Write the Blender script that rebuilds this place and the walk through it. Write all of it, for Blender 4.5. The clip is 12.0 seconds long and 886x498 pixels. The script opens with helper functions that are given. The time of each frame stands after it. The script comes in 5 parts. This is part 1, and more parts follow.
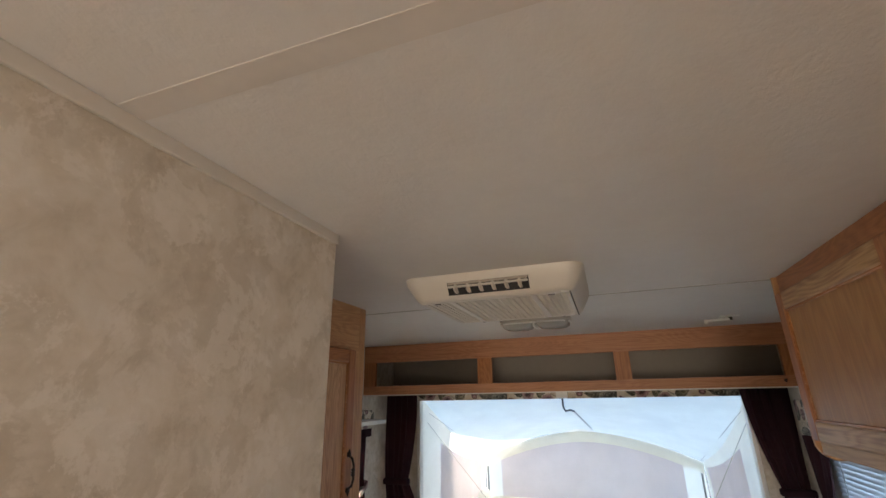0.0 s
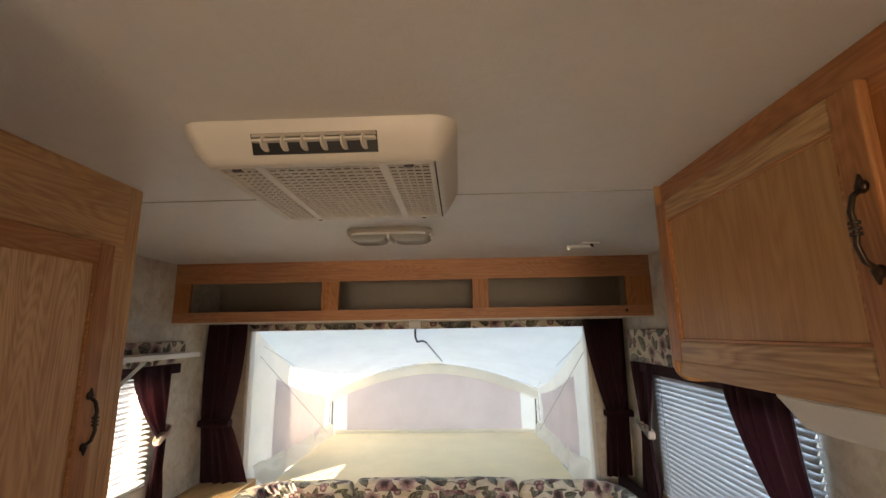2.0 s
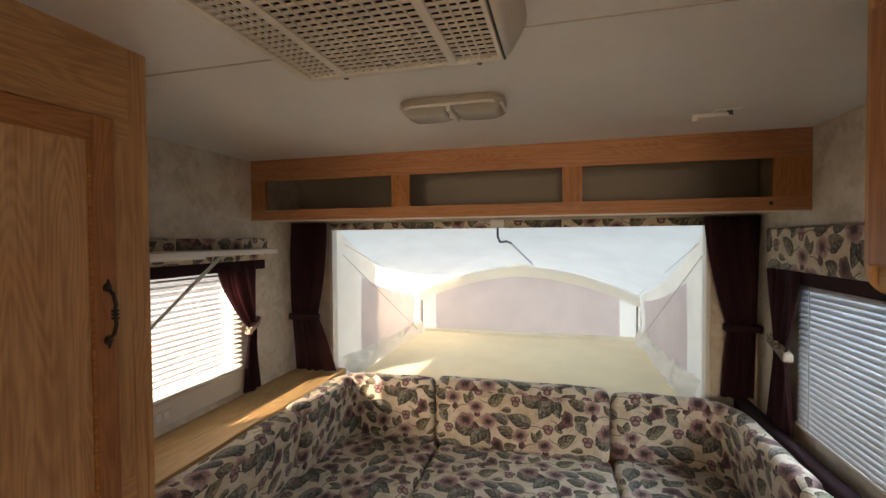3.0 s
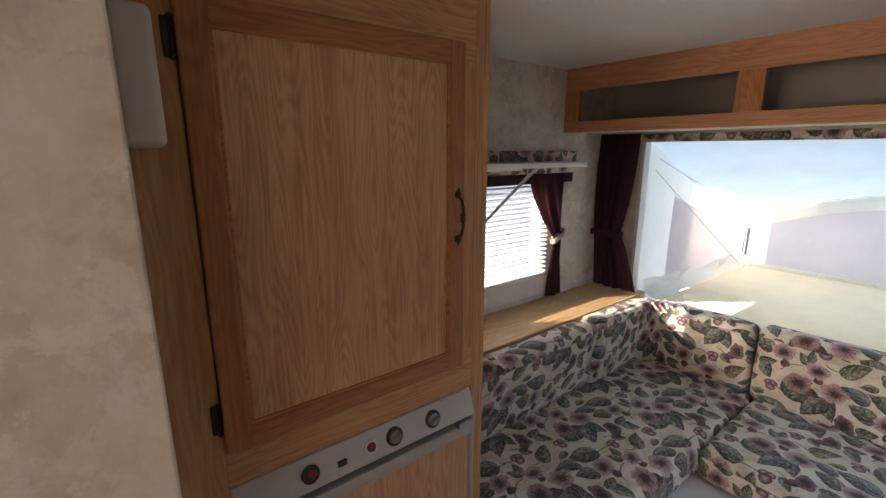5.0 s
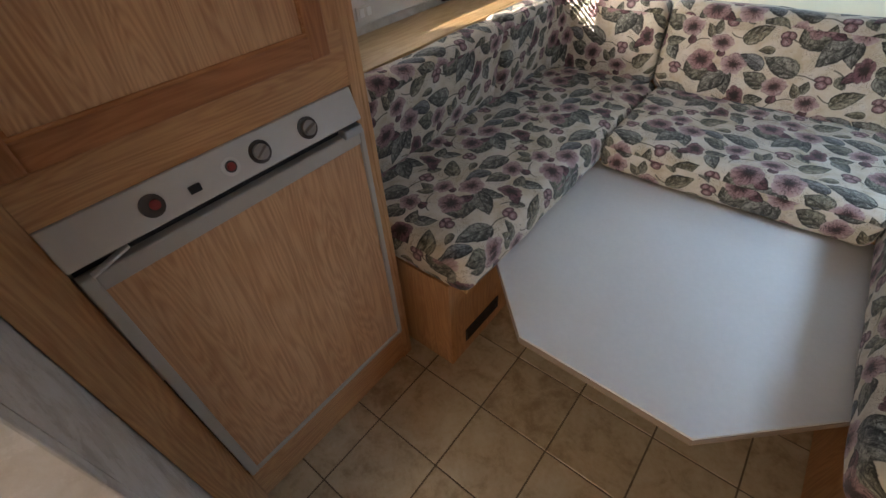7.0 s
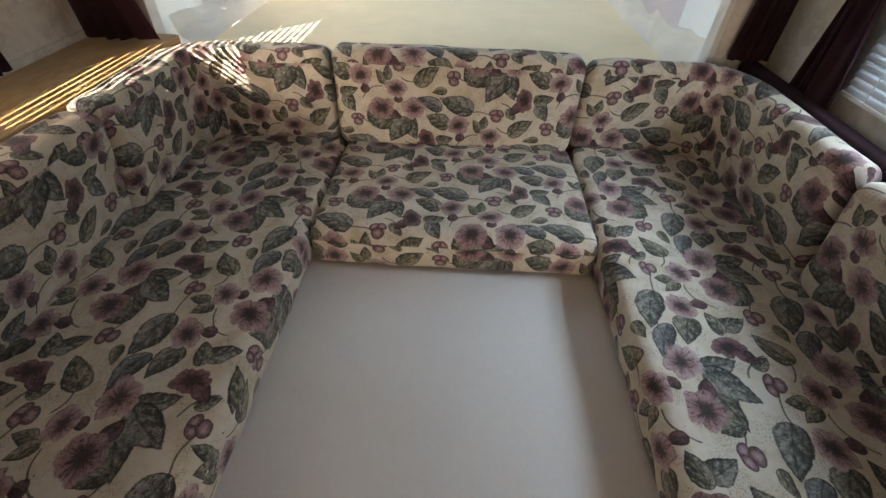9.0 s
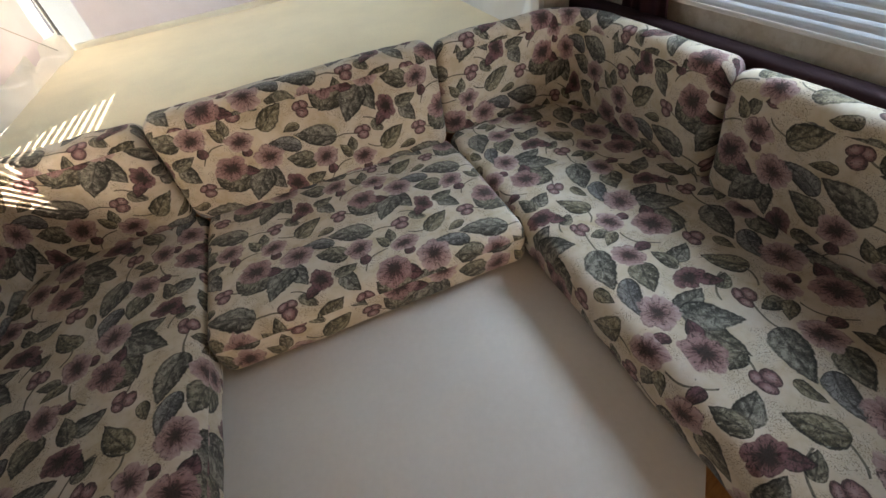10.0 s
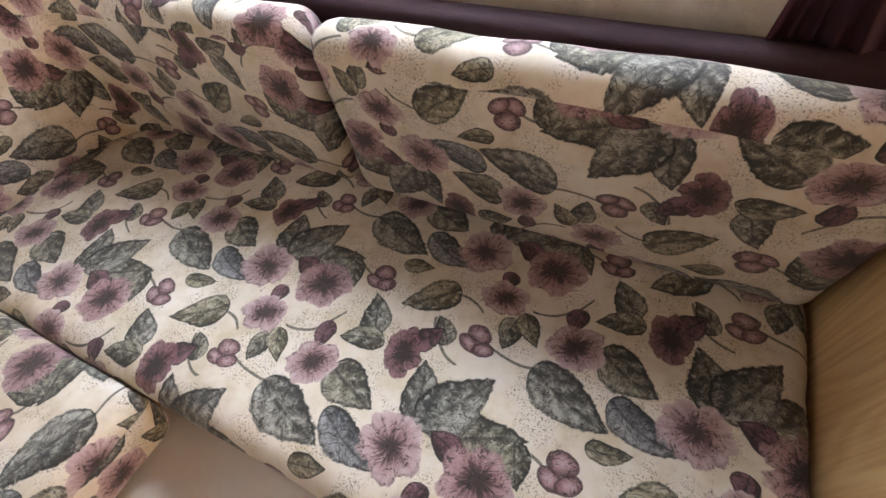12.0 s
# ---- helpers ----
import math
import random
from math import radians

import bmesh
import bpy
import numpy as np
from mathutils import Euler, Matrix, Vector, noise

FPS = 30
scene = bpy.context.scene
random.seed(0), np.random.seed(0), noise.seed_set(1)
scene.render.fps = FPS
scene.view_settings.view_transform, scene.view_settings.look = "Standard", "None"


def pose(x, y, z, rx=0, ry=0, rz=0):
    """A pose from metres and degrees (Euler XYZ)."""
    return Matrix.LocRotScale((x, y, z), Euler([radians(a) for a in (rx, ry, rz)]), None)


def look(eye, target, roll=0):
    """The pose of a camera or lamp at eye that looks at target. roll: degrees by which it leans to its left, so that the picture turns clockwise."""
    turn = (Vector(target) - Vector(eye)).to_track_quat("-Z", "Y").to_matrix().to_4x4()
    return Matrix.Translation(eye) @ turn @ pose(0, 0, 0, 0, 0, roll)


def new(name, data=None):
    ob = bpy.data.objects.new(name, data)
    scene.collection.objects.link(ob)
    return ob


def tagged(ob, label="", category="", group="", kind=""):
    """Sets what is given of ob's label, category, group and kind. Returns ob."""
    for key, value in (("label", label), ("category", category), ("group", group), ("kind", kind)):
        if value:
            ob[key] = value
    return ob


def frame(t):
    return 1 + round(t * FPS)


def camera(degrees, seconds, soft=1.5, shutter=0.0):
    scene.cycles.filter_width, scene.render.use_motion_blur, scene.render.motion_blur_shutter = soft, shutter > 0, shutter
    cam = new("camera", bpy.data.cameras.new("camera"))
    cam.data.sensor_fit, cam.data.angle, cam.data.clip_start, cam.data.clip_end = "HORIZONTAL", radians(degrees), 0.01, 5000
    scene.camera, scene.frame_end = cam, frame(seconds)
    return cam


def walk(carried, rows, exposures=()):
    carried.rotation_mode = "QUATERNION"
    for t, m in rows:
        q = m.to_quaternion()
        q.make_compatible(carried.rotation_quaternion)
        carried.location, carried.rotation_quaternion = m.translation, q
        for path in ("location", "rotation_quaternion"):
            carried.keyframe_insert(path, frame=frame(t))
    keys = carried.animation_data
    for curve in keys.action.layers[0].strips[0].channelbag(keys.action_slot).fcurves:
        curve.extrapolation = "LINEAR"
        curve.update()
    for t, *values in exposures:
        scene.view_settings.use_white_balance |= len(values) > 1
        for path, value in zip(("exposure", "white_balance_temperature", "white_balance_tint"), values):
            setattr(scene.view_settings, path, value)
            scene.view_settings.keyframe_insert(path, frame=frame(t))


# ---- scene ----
cam = camera(90.8, 12.0)
PATH = [
    (0, (0.008, 0.166, 1.672), (-0.625, 1.952, 2.311), -1.1),
    (0.5, (0.032, 0.306, 1.666), (-0.242, 2.201, 2.245), -3.2),
    (1, (0.013, 0.382, 1.649), (-0.205, 2.307, 2.146), 0.4),
    (1.5, (-0.031, 0.455, 1.638), (-0.155, 2.416, 2.012), 0.7),
    (2, (-0.016, 0.559, 1.622), (-0.082, 2.523, 1.998), -0.9),
    (2.5, (0.054, 0.765, 1.627), (-0.02, 2.735, 1.97), -2.6),
    (3, (0.043, 0.845, 1.593), (-0.474, 2.776, 1.545), -0.4),
    (3.5, (-0.006, 0.852, 1.608), (-0.988, 2.573, 1.337), -0.4),
    (3.7, (-0.003, 0.859, 1.617), (-1.154, 2.454, 1.255), 0.0),
    (5.3, (-0.045, 0.846, 1.591), (-1.622, 1.959, 1.064), -0.0),
    (5.5, (-0.066, 0.851, 1.547), (-1.597, 1.93, 0.844), 0.8),
    (6, (-0.088, 0.878, 1.436), (-1.441, 1.831, 0.313), 0.5),
    (6.5, (-0.101, 0.901, 1.358), (-1.339, 1.794, 0.066), -1.6),
    (7, (-0.072, 0.971, 1.357), (-1.047, 2.072, 0.001), -4.1),
    (7.5, (-0.085, 1.1, 1.372), (-0.647, 2.441, -0.001), -4.2),
    (7.7, (-0.115, 1.156, 1.378), (-0.448, 2.572, 0.005), -2.7),
    (9.3, (-0.159, 1.57, 1.337), (-0.18, 3.062, 0.006), 1.6),
    (9.5, (-0.178, 1.603, 1.349), (-0.186, 3.095, 0.017), -0.5),
    (10, (-0.156, 1.68, 1.306), (0.207, 3.103, -0.052), -10.6),
    (10.5, (0.038, 1.764, 1.236), (0.818, 2.922, -0.195), -16.7),
    (11, (0.234, 1.832, 1.143), (1.268, 2.618, -0.378), -15.9),
    (11.5, (0.301, 1.855, 1.106), (1.378, 2.484, -0.457), -10.9),
    (12, (0.286, 1.912, 1.121), (1.344, 2.559, -0.448), -7.9),
]
EXPOSURES = [(0.0, 3.05, 6500.0, 12.5), (0.5, 2.9, 6900.0, 13.5), (1.0, 3.15, 7200.0, 14.0), (2.0, 3.1, 8000.0, 16.5), (3.0, 3.0, 8500.0, 18.5), (3.7, 2.95, 8000.0, 18.0), (5.5, 3.25, 6400.0, 14.5), (6.5, 3.3, 6500.0, 14.5), (7.5, 3.15, 6200.0, 12.5), (9.5, 3.0, 7800.0, 17.0), (10.5, 2.9, 8200.0, 22.0), (11.0, 3.55, 8600.0, 29.0), (12.0, 3.9, 8600.0, 29.0)]
walk(cam, [(t, look(eye, target, roll)) for t, eye, target, roll in PATH], EXPOSURES)

# ---- light: late sun from behind on the door side, clear sky ----
SUN_WAY = Vector((0.72, 1.31, -0.65)).normalized()
world = bpy.data.worlds.new("sky")
scene.world = world
world.use_nodes = True
wn = world.node_tree.nodes
sky = wn.new("ShaderNodeTexSky")
sky.sky_type = "NISHITA"
sky.sun_disc = False
sky.sun_elevation = math.asin(-SUN_WAY.z)
sky.sun_rotation = math.atan2(-SUN_WAY.x, -SUN_WAY.y)
wn["Background"].inputs["Strength"].default_value = 0.10
world.node_tree.links.new(sky.outputs[0], wn["Background"].inputs["Color"])
sun = new("sun", bpy.data.lights.new("sun", "SUN"))
sun.data.energy = 5.0
sun.data.angle = radians(0.3)
sun.data.color = (1.0, 0.93, 0.82)
sun.rotation_euler = SUN_WAY.to_track_quat("-Z", "Y").to_euler()


def area_lamp(name, x, y, z, w, h, turn, watts, tint=(1.0, 0.94, 0.86)):
    """An area lamp standing in for light through an opening."""
    lamp = new(name, bpy.data.lights.new(name, "AREA"))
    lamp.data.shape = "RECTANGLE"
    lamp.data.size, lamp.data.size_y = w, h
    lamp.data.energy = watts
    lamp.data.color = tint
    lamp.matrix_basis = pose(x, y, z, *turn)
    return lamp


# fill lamps added behind the walkway, at an unseen tent end and kitchen window
area_lamp("south_opening_light", -0.26, -3.37, 1.25, 1.9, 0.8, (90, 0, 0), 8.8, (1.0, 0.87, 0.68))
area_lamp("kitchen_window_light", 0.90, -0.25, 1.22, 0.42, 1.0, (0, 90, 0), 0.4)
COOL = (0.50, 0.74, 1.0)
east = area_lamp("east_window_light", 1.20, 2.24, 1.40, 0.50, 1.00, (0, 52, 0), 2.3, COOL)
east.data.spread = radians(140)


# ---- node material kit ----
class Nodes:
    """A node material, written as sums."""

    def __init__(self, name):
        self.mat = bpy.data.materials.new(name)
        self.mat.use_nodes = True
        self.t = self.mat.node_tree
        self.b = self.t.nodes["Principled BSDF"]

    def put(self, node, key, v):
        if v is None:
            return
        if hasattr(v, "is_linked"):
            self.t.links.new(v, node.inputs[key])
        else:
            node.inputs[key].default_value = v

    def m(self, op, a, b=None, c=None, clamp=False):
        n = self.t.nodes.new("ShaderNodeMath")
        n.operation, n.use_clamp = op, clamp
        for i, v in enumerate((a, b, c)):
            self.put(n, i, v)
        return n.outputs[0]

    def vec(self, op, a, b=None, scale=None):
        n = self.t.nodes.new("ShaderNodeVectorMath")
        n.operation = op
        self.put(n, 0, a)
        self.put(n, 1, b)
        if scale is not None:
            self.put(n, 3, scale)
        return n.outputs["Value"] if op in ("LENGTH", "DISTANCE", "DOT_PRODUCT") else n.outputs[0]

    def xyz(self, v):
        n = self.t.nodes.new("ShaderNodeSeparateXYZ")
        self.put(n, 0, v)
        return n.outputs

    def join(self, x, y, z):
        n = self.t.nodes.new("ShaderNodeCombineXYZ")
        for i, v in enumerate((x, y, z)):
            self.put(n, i, v)
        return n.outputs[0]

    def coord(self, which="Object"):
        return self.t.nodes.new("ShaderNodeTexCoord").outputs[which]

    def mapped(self, v, scale, loc=(0, 0, 0)):
        n = self.t.nodes.new("ShaderNodeMapping")
        self.put(n, 0, v)
        n.inputs["Location"].default_value = loc
        n.inputs["Scale"].default_value = scale
        return n.outputs[0]

    def noise(self, v, scale, detail=3.0, rough=0.55, distort=0.0):
        n = self.t.nodes.new("ShaderNodeTexNoise")
        self.put(n, "Vector", v)
        self.put(n, "Scale", scale)
        n.inputs["Detail"].default_value = detail
        n.inputs["Roughness"].default_value = rough
        n.inputs["Distortion"].default_value = distort
        return n.outputs[0]

    def ramp(self, f, *stops):
        n = self.t.nodes.new("ShaderNodeValToRGB")
        self.put(n, 0, f)
        e = n.color_ramp.elements
        while len(e) < len(stops):
            e.new(0.5)
        for el, (p, c) in zip(e, stops):
            el.position = p
            el.color = (*c, 1) if isinstance(c, tuple) else (c, c, c, 1)
        return n.outputs[0]

    def mix(self, f, a, b, kind="MIX"):
        n = self.t.nodes.new("ShaderNodeMix")
        n.data_type, n.blend_type = "RGBA", kind
        self.put(n, 0, f)
        self.put(n, 6, (*a, 1) if isinstance(a, tuple) else a)
        self.put(n, 7, (*b, 1) if isinstance(b, tuple) else b)
        return n.outputs[2]

    def step(self, v, lo, hi):
        n = self.t.nodes.new("ShaderNodeMapRange")
        n.interpolation_type = "SMOOTHSTEP"
        self.put(n, 0, v)
        self.put(n, 1, lo)
        self.put(n, 2, hi)
        return n.outputs[0]

    def bump(self, height, strength, distance):
        n = self.t.nodes.new("ShaderNodeBump")
        self.put(n, "Height", height)
        n.inputs["Strength"].default_value = strength
        n.inputs["Distance"].default_value = distance
        self.t.links.new(n.outputs[0], self.b.inputs["Normal"])

    def done(self, color=None, rough=0.6, metal=0.0, spec=None):
        if color is not None:
            self.put(self.b, "Base Color", (*color, 1) if isinstance(color, tuple) else color)
        self.put(self.b, "Roughness", rough)
        self.put(self.b, "Metallic", metal)
        if spec is not None:
            self.put(self.b, "Specular IOR Level", spec)
        return self.mat


def plain(name, c, rough=0.5, metal=0.0, grain=60.0, amount=0.12, bump=0.0, spec=None):
    """Paint, plastic or metal with fine mottling and a little wear."""
    n = Nodes(name)
    p = n.coord()
    f = n.noise(p, grain, 4)
    g = n.noise(p, grain * 0.08, 3)
    k = n.m("MULTIPLY_ADD", n.m("ADD", f, g), amount, 1.0 - amount)
    col = n.vec("SCALE", n.join(*c), scale=k)
    if bump:
        n.bump(f, bump, 0.002)
    return n.done(col, n.m("MULTIPLY_ADD", g, 0.2, rough - 0.1), metal, spec)


def oak(name, along, light=(0.64, 0.37, 0.175), dark=(0.48, 0.245, 0.107), shine=0.42, plank=1.0):
    """Oak veneer: pores, streaks and arched figure along one axis."""
    n = Nodes(name)
    p = n.coord()
    fine = [170.0, 170.0, 170.0]
    wide = [9.0, 9.0, 9.0]
    fine[along], wide[along] = 5.0, 1.3
    warp = n.noise(n.mapped(p, tuple(wide)), 1.0, 2, 0.5)
    rings = n.m("FRACT", n.m("MULTIPLY", warp, 25.0 * plank))
    rings = n.m("ABSOLUTE", n.m("SUBTRACT", rings, 0.5))
    pores = n.noise(n.mapped(p, tuple(fine)), 1.0, 3, 0.6)
    streak = n.noise(n.mapped(p, tuple(w * 4.0 for w in wide)), 1.0, 3, 0.6)
    f = n.m("ADD", n.m("MULTIPLY", rings, 0.42), n.m("MULTIPLY", pores, 0.85))
    f = n.m("ADD", f, n.m("MULTIPLY", streak, 0.45))
    col = n.ramp(n.m("MULTIPLY", f, 0.8), (0.46, dark), (0.71, light))
    tone = n.noise(p, 1.7, 2)
    col = n.mix(n.step(tone, 0.35, 0.7), col, n.vec("MULTIPLY", col, (0.90, 0.84, 0.78)))
    n.bump(pores, 0.25, 0.0006)
    return n.done(col, n.m("MULTIPLY_ADD", pores, 0.25, shine - 0.1), spec=0.35)


def wallpaper():
    n = Nodes("cream_wallpaper")
    p = n.coord()
    a = n.noise(p, 11.0, 5, 0.6, 0.5)
    b = n.noise(p, 31.0, 4, 0.6, 0.8)
    c = n.noise(p, 150.0, 2)
    f = n.m("ADD", n.m("MULTIPLY", a, 0.65), n.m("MULTIPLY", b, 0.35))
    col = n.ramp(f, (0.36, (0.53, 0.465, 0.38)), (0.50, (0.63, 0.57, 0.485)), (0.64, (0.69, 0.64, 0.57)))
    patch = n.step(n.noise(p, 8.0, 6, 0.72, 0.3), 0.51, 0.56)
    col = n.mix(n.m("MULTIPLY", patch, 0.5), col, n.vec("MULTIPLY", col, (0.80, 0.77, 0.73)))
    pale = n.step(n.noise(n.mapped(p, (1, 1, 1), (3.1, 1.7, 0.4)), 10.0, 6, 0.72, 0.3), 0.53, 0.58)
    col = n.mix(n.m("MULTIPLY", pale, 0.5), col, (0.75, 0.70, 0.63))
    n.bump(n.m("ADD", c, b), 0.2, 0.0012)
    return n.done(col, 0.62, spec=0.3)


def ceiling_skin():
    n = Nodes("ceiling_vinyl")
    p = n.coord()
    a = n.noise(p, 24.0, 5, 0.65, 0.6)
    b = n.noise(p, 2.4, 3, 0.6)
    col = n.ramp(n.m("ADD", n.m("MULTIPLY", a, 0.4), n.m("MULTIPLY", b, 0.6)), (0.3, (0.70, 0.68, 0.665)), (0.7, (0.77, 0.76, 0.75)))
    n.bump(n.m("ADD", n.noise(p, 120.0, 4, 0.7), n.noise(p, 38.0, 3, 0.6, 1.0)), 0.34, 0.0022)
    return n.done(col, 0.48, spec=0.4)


def floral():
    """Woven cream upholstery: a half-drop print of grey-green leaves, mauve blooms, buds and stems."""
    n = Nodes("floral_upholstery")
    flat = n.coord("UV")
    sway = n.t.nodes.new("ShaderNodeTexNoise")
    n.put(sway, "Vector", flat)
    n.put(sway, "Scale", 11.0)
    uv = n.vec("ADD", flat, n.vec("SCALE", n.vec("SUBTRACT", sway.outputs["Color"], (0.5, 0.5, 0.5)), scale=0.018))
    wob = n.noise(uv, 46.0, 2)
    weave = n.noise(n.mapped(uv, (900.0, 2200.0, 1.0)), 1.0, 2)
    ink = n.noise(uv, 260.0, 3, 0.7)
    brush = n.noise(uv, 90.0, 3, 0.62, 0.6)
    rag = n.m("MULTIPLY_ADD", brush, 0.34, -0.17)
    grit = n.m("MULTIPLY_ADD", n.m("ADD", brush, n.m("MULTIPLY", ink, 0.8)), 1.5, -1.35)
    line_gap = n.step(ink, 0.36, 0.48)

    # the cloth itself: cream with warmer clouds and brown stipple
    mott = n.noise(uv, 11.0, 4, 0.65)
    col = n.ramp(mott, (0.36, (0.525, 0.43, 0.30)), (0.5, (0.625, 0.54, 0.425)), (0.66, (0.68, 0.615, 0.53)))
    stipple = n.m("MULTIPLY", n.step(n.noise(uv, 400.0, 2, 0.7), 0.53, 0.60), n.step(n.noise(uv, 17.0, 2), 0.46, 0.56))
    col = n.mix(n.m("MULTIPLY", stipple, 0.7), col, (0.26, 0.20, 0.145))

    # one repeat of the print, each column dropped by half
    PU, PW = 0.333, 0.327
    axes = n.xyz(uv)
    gu = n.m("MULTIPLY_ADD", axes[0], 1.0 / PU, -3.232 / PU)
    gw = n.m("MULTIPLY_ADD", axes[1], -1.0 / PW, 1.9435 / PW)

    def local(dw, du, way, half_u, half_w):
        """Place within the repeat, turned along way (dw, du) and scaled to the motif."""
        iu = n.m("SUBTRACT", gu, du / PU)
        k = n.m("FLOOR", n.m("ADD", iu, 0.5))
        x = n.m("SUBTRACT", iu, k)
        iw = n.m("MULTIPLY_ADD", k, -0.5, n.m("SUBTRACT", gw, dw / PW - 0.5))
        y = n.m("SUBTRACT", n.m("FRACT", iw), 0.5)
        size = math.hypot(*way)
        s, c = way[0] / size, way[1] / size
        a = n.m("MULTIPLY_ADD", x, c * PU / half_u, n.m("MULTIPLY", y, s * PW / half_u))
        b = n.m("MULTIPLY_ADD", y, c * PW / half_w, n.m("MULTIPLY", x, -s * PU / half_w))
        return a, b

    def stem(col, dw, du, way, half, curve):
        a, b = local(dw, du, way, half, half)
        off = n.m("ABSOLUTE", n.m("MULTIPLY_ADD", n.m("MULTIPLY", a, a), -curve, b))
        inside = n.m("LESS_THAN", n.m("ABSOLUTE", a), 1.0)
        mask = n.m("MULTIPLY", inside, n.m("SUBTRACT", 1.0, n.step(off, 0.0013 / half, 0.0030 / half)))
        return n.mix(n.m("MULTIPLY", mask, 0.85), col, (0.10, 0.092, 0.072))

    def leaf(col, dw, du, way, length, width, pale, deep, dark=(0.020, 0.021, 0.019), veins=1.0, curve=0.12):
        """A pointed leaf washed from dark to pale, with feathered veins and a broken dark outline."""
        a, b = local(dw, du, way, length * 0.53, width * 0.56)
        b = n.m("MULTIPLY_ADD", n.m("MULTIPLY", a, a), curve, b)
        base = n.m("SQRT", n.m("MAXIMUM", n.m("ADD", a, 1.0), 0.0))
        shape = n.m("MULTIPLY", base, n.m("SUBTRACT", 0.92, n.m("MULTIPLY", a, 0.92)))
        side = n.m("ABSOLUTE", b)
        edge = n.m("SUBTRACT", n.m("ADD", shape, rag), side)
        mask = n.step(edge, 0.0, 0.09)
        feather = n.m("SINE", n.m("MULTIPLY_ADD", n.m("SUBTRACT", n.m("MULTIPLY", side, 0.9), a), 10.0, n.m("MULTIPLY", brush, 4.5)))
        f = n.m("ADD", n.m("MULTIPLY_ADD", b, 0.42, 0.46), n.m("MULTIPLY_ADD", feather, 0.14 * veins, grit))
        half_way = tuple(0.6 * (p * q) ** 0.5 + 0.23 * (p + q) for p, q in zip(deep, pale))
        tone = n.ramp(f, (0.12, deep), (0.44, half_way), (0.88, pale))
        rim = n.m("SUBTRACT", 1.0, n.step(edge, 0.12, 0.30))
        rib = n.m("SUBTRACT", 1.0, n.step(side, 0.03, 0.10))
        drawn = n.m("MULTIPLY", n.m("MAXIMUM", n.m("MULTIPLY", rim, n.m("MULTIPLY_ADD", b, -0.25, 0.92)), n.m("MULTIPLY", rib, 0.7)), line_gap)
        tone = n.mix(drawn, tone, dark)
        if veins > 0.5:
            light = n.m("MULTIPLY", n.step(feather, 0.80, 0.98), n.step(brush, 0.50, 0.62))
            tone = n.mix(n.m("MULTIPLY", light, 0.5), tone, (0.42, 0.41, 0.355))
        return n.mix(n.m("MULTIPLY", mask, 0.97), col, tone)

    def bloom(col, dw, du, way, radius, squash, heart=0.30, shade=(1.0, 1.0, 1.0), phase=0.0):
        """Rounded mauve petals, paler outwards, streaked from a dark ragged heart."""
        a, b = local(dw, du, way, radius, radius * squash)
        r = n.m("SQRT", n.m("MULTIPLY_ADD", a, a, n.m("MULTIPLY", b, b)))
        th = n.m("ARCTAN2", b, a)
        lob = n.m("ABSOLUTE", n.m("COSINE", n.m("MULTIPLY_ADD", th, 2.5, phase)))
        d = n.m("DIVIDE", r, n.m("MULTIPLY", n.m("MULTIPLY_ADD", n.m("SQRT", lob), 0.20, 0.80), n.m("MULTIPLY_ADD", wob, 0.6, 0.72)))
        mask = n.m("SUBTRACT", 1.0, n.step(d, 0.95, 1.03))
        rays = n.noise(n.join(n.m("COSINE", th), n.m("SINE", th), n.m("MULTIPLY_ADD", d, 0.25, phase)), 4.5, 3, 0.65)
        heart_at = n.m("ADD", d, n.m("MULTIPLY_ADD", rays, 1.0, -0.52 - heart))
        f = n.m("ADD", heart_at, n.m("MULTIPLY", grit, 0.22))
        sh = [tuple(p * q for p, q in zip(t, shade)) for t in ((0.035, 0.018, 0.02), (0.105, 0.048, 0.053), (0.29, 0.165, 0.165), (0.41, 0.265, 0.255), (0.53, 0.40, 0.375))]
        tone = n.ramp(n.m("MULTIPLY_ADD", f, 0.8, 0.2), (0.12, sh[0]), (0.25, sh[1]), (0.36, sh[2]), (0.58, sh[3]), (0.86, sh[4]))
        seam = n.m("MULTIPLY", n.m("MULTIPLY", n.m("SUBTRACT", 1.0, n.step(lob, 0.10, 0.28)), n.step(d, 0.25, 0.5)), line_gap)
        rim = n.m("MULTIPLY", n.m("MULTIPLY", n.step(d, 0.84, 0.93), line_gap), n.step(b, 0.2, -0.5))
        tone = n.mix(n.m("MULTIPLY", n.m("MAXIMUM", seam, rim), 0.5), tone, tuple(p * q for p, q in zip((0.15, 0.075, 0.08), shade)))
        return n.mix(n.m("MULTIPLY", mask, 0.95), col, tone)

    def bud(col, dw, du, radius, way=(0, 1), squash=0.8):
        """A round mauve bud with a dark outline and a pale belly."""
        a, b = local(dw, du, way, radius, radius * squash)
        r = n.m("ADD", n.m("SQRT", n.m("MULTIPLY_ADD", a, a, n.m("MULTIPLY", b, b))), n.m("MULTIPLY", rag, 0.8))
        mask = n.m("SUBTRACT", 1.0, n.step(r, 0.95, 1.05))
        f = n.m("ADD", r, n.m("MULTIPLY", grit, 0.35))
        tone = n.ramp(f, (0.15, (0.42, 0.27, 0.27)), (0.55, (0.29, 0.15, 0.155)), (0.86, (0.09, 0.045, 0.05)))
        return n.mix(n.m("MULTIPLY", mask, 0.95), col, tone)

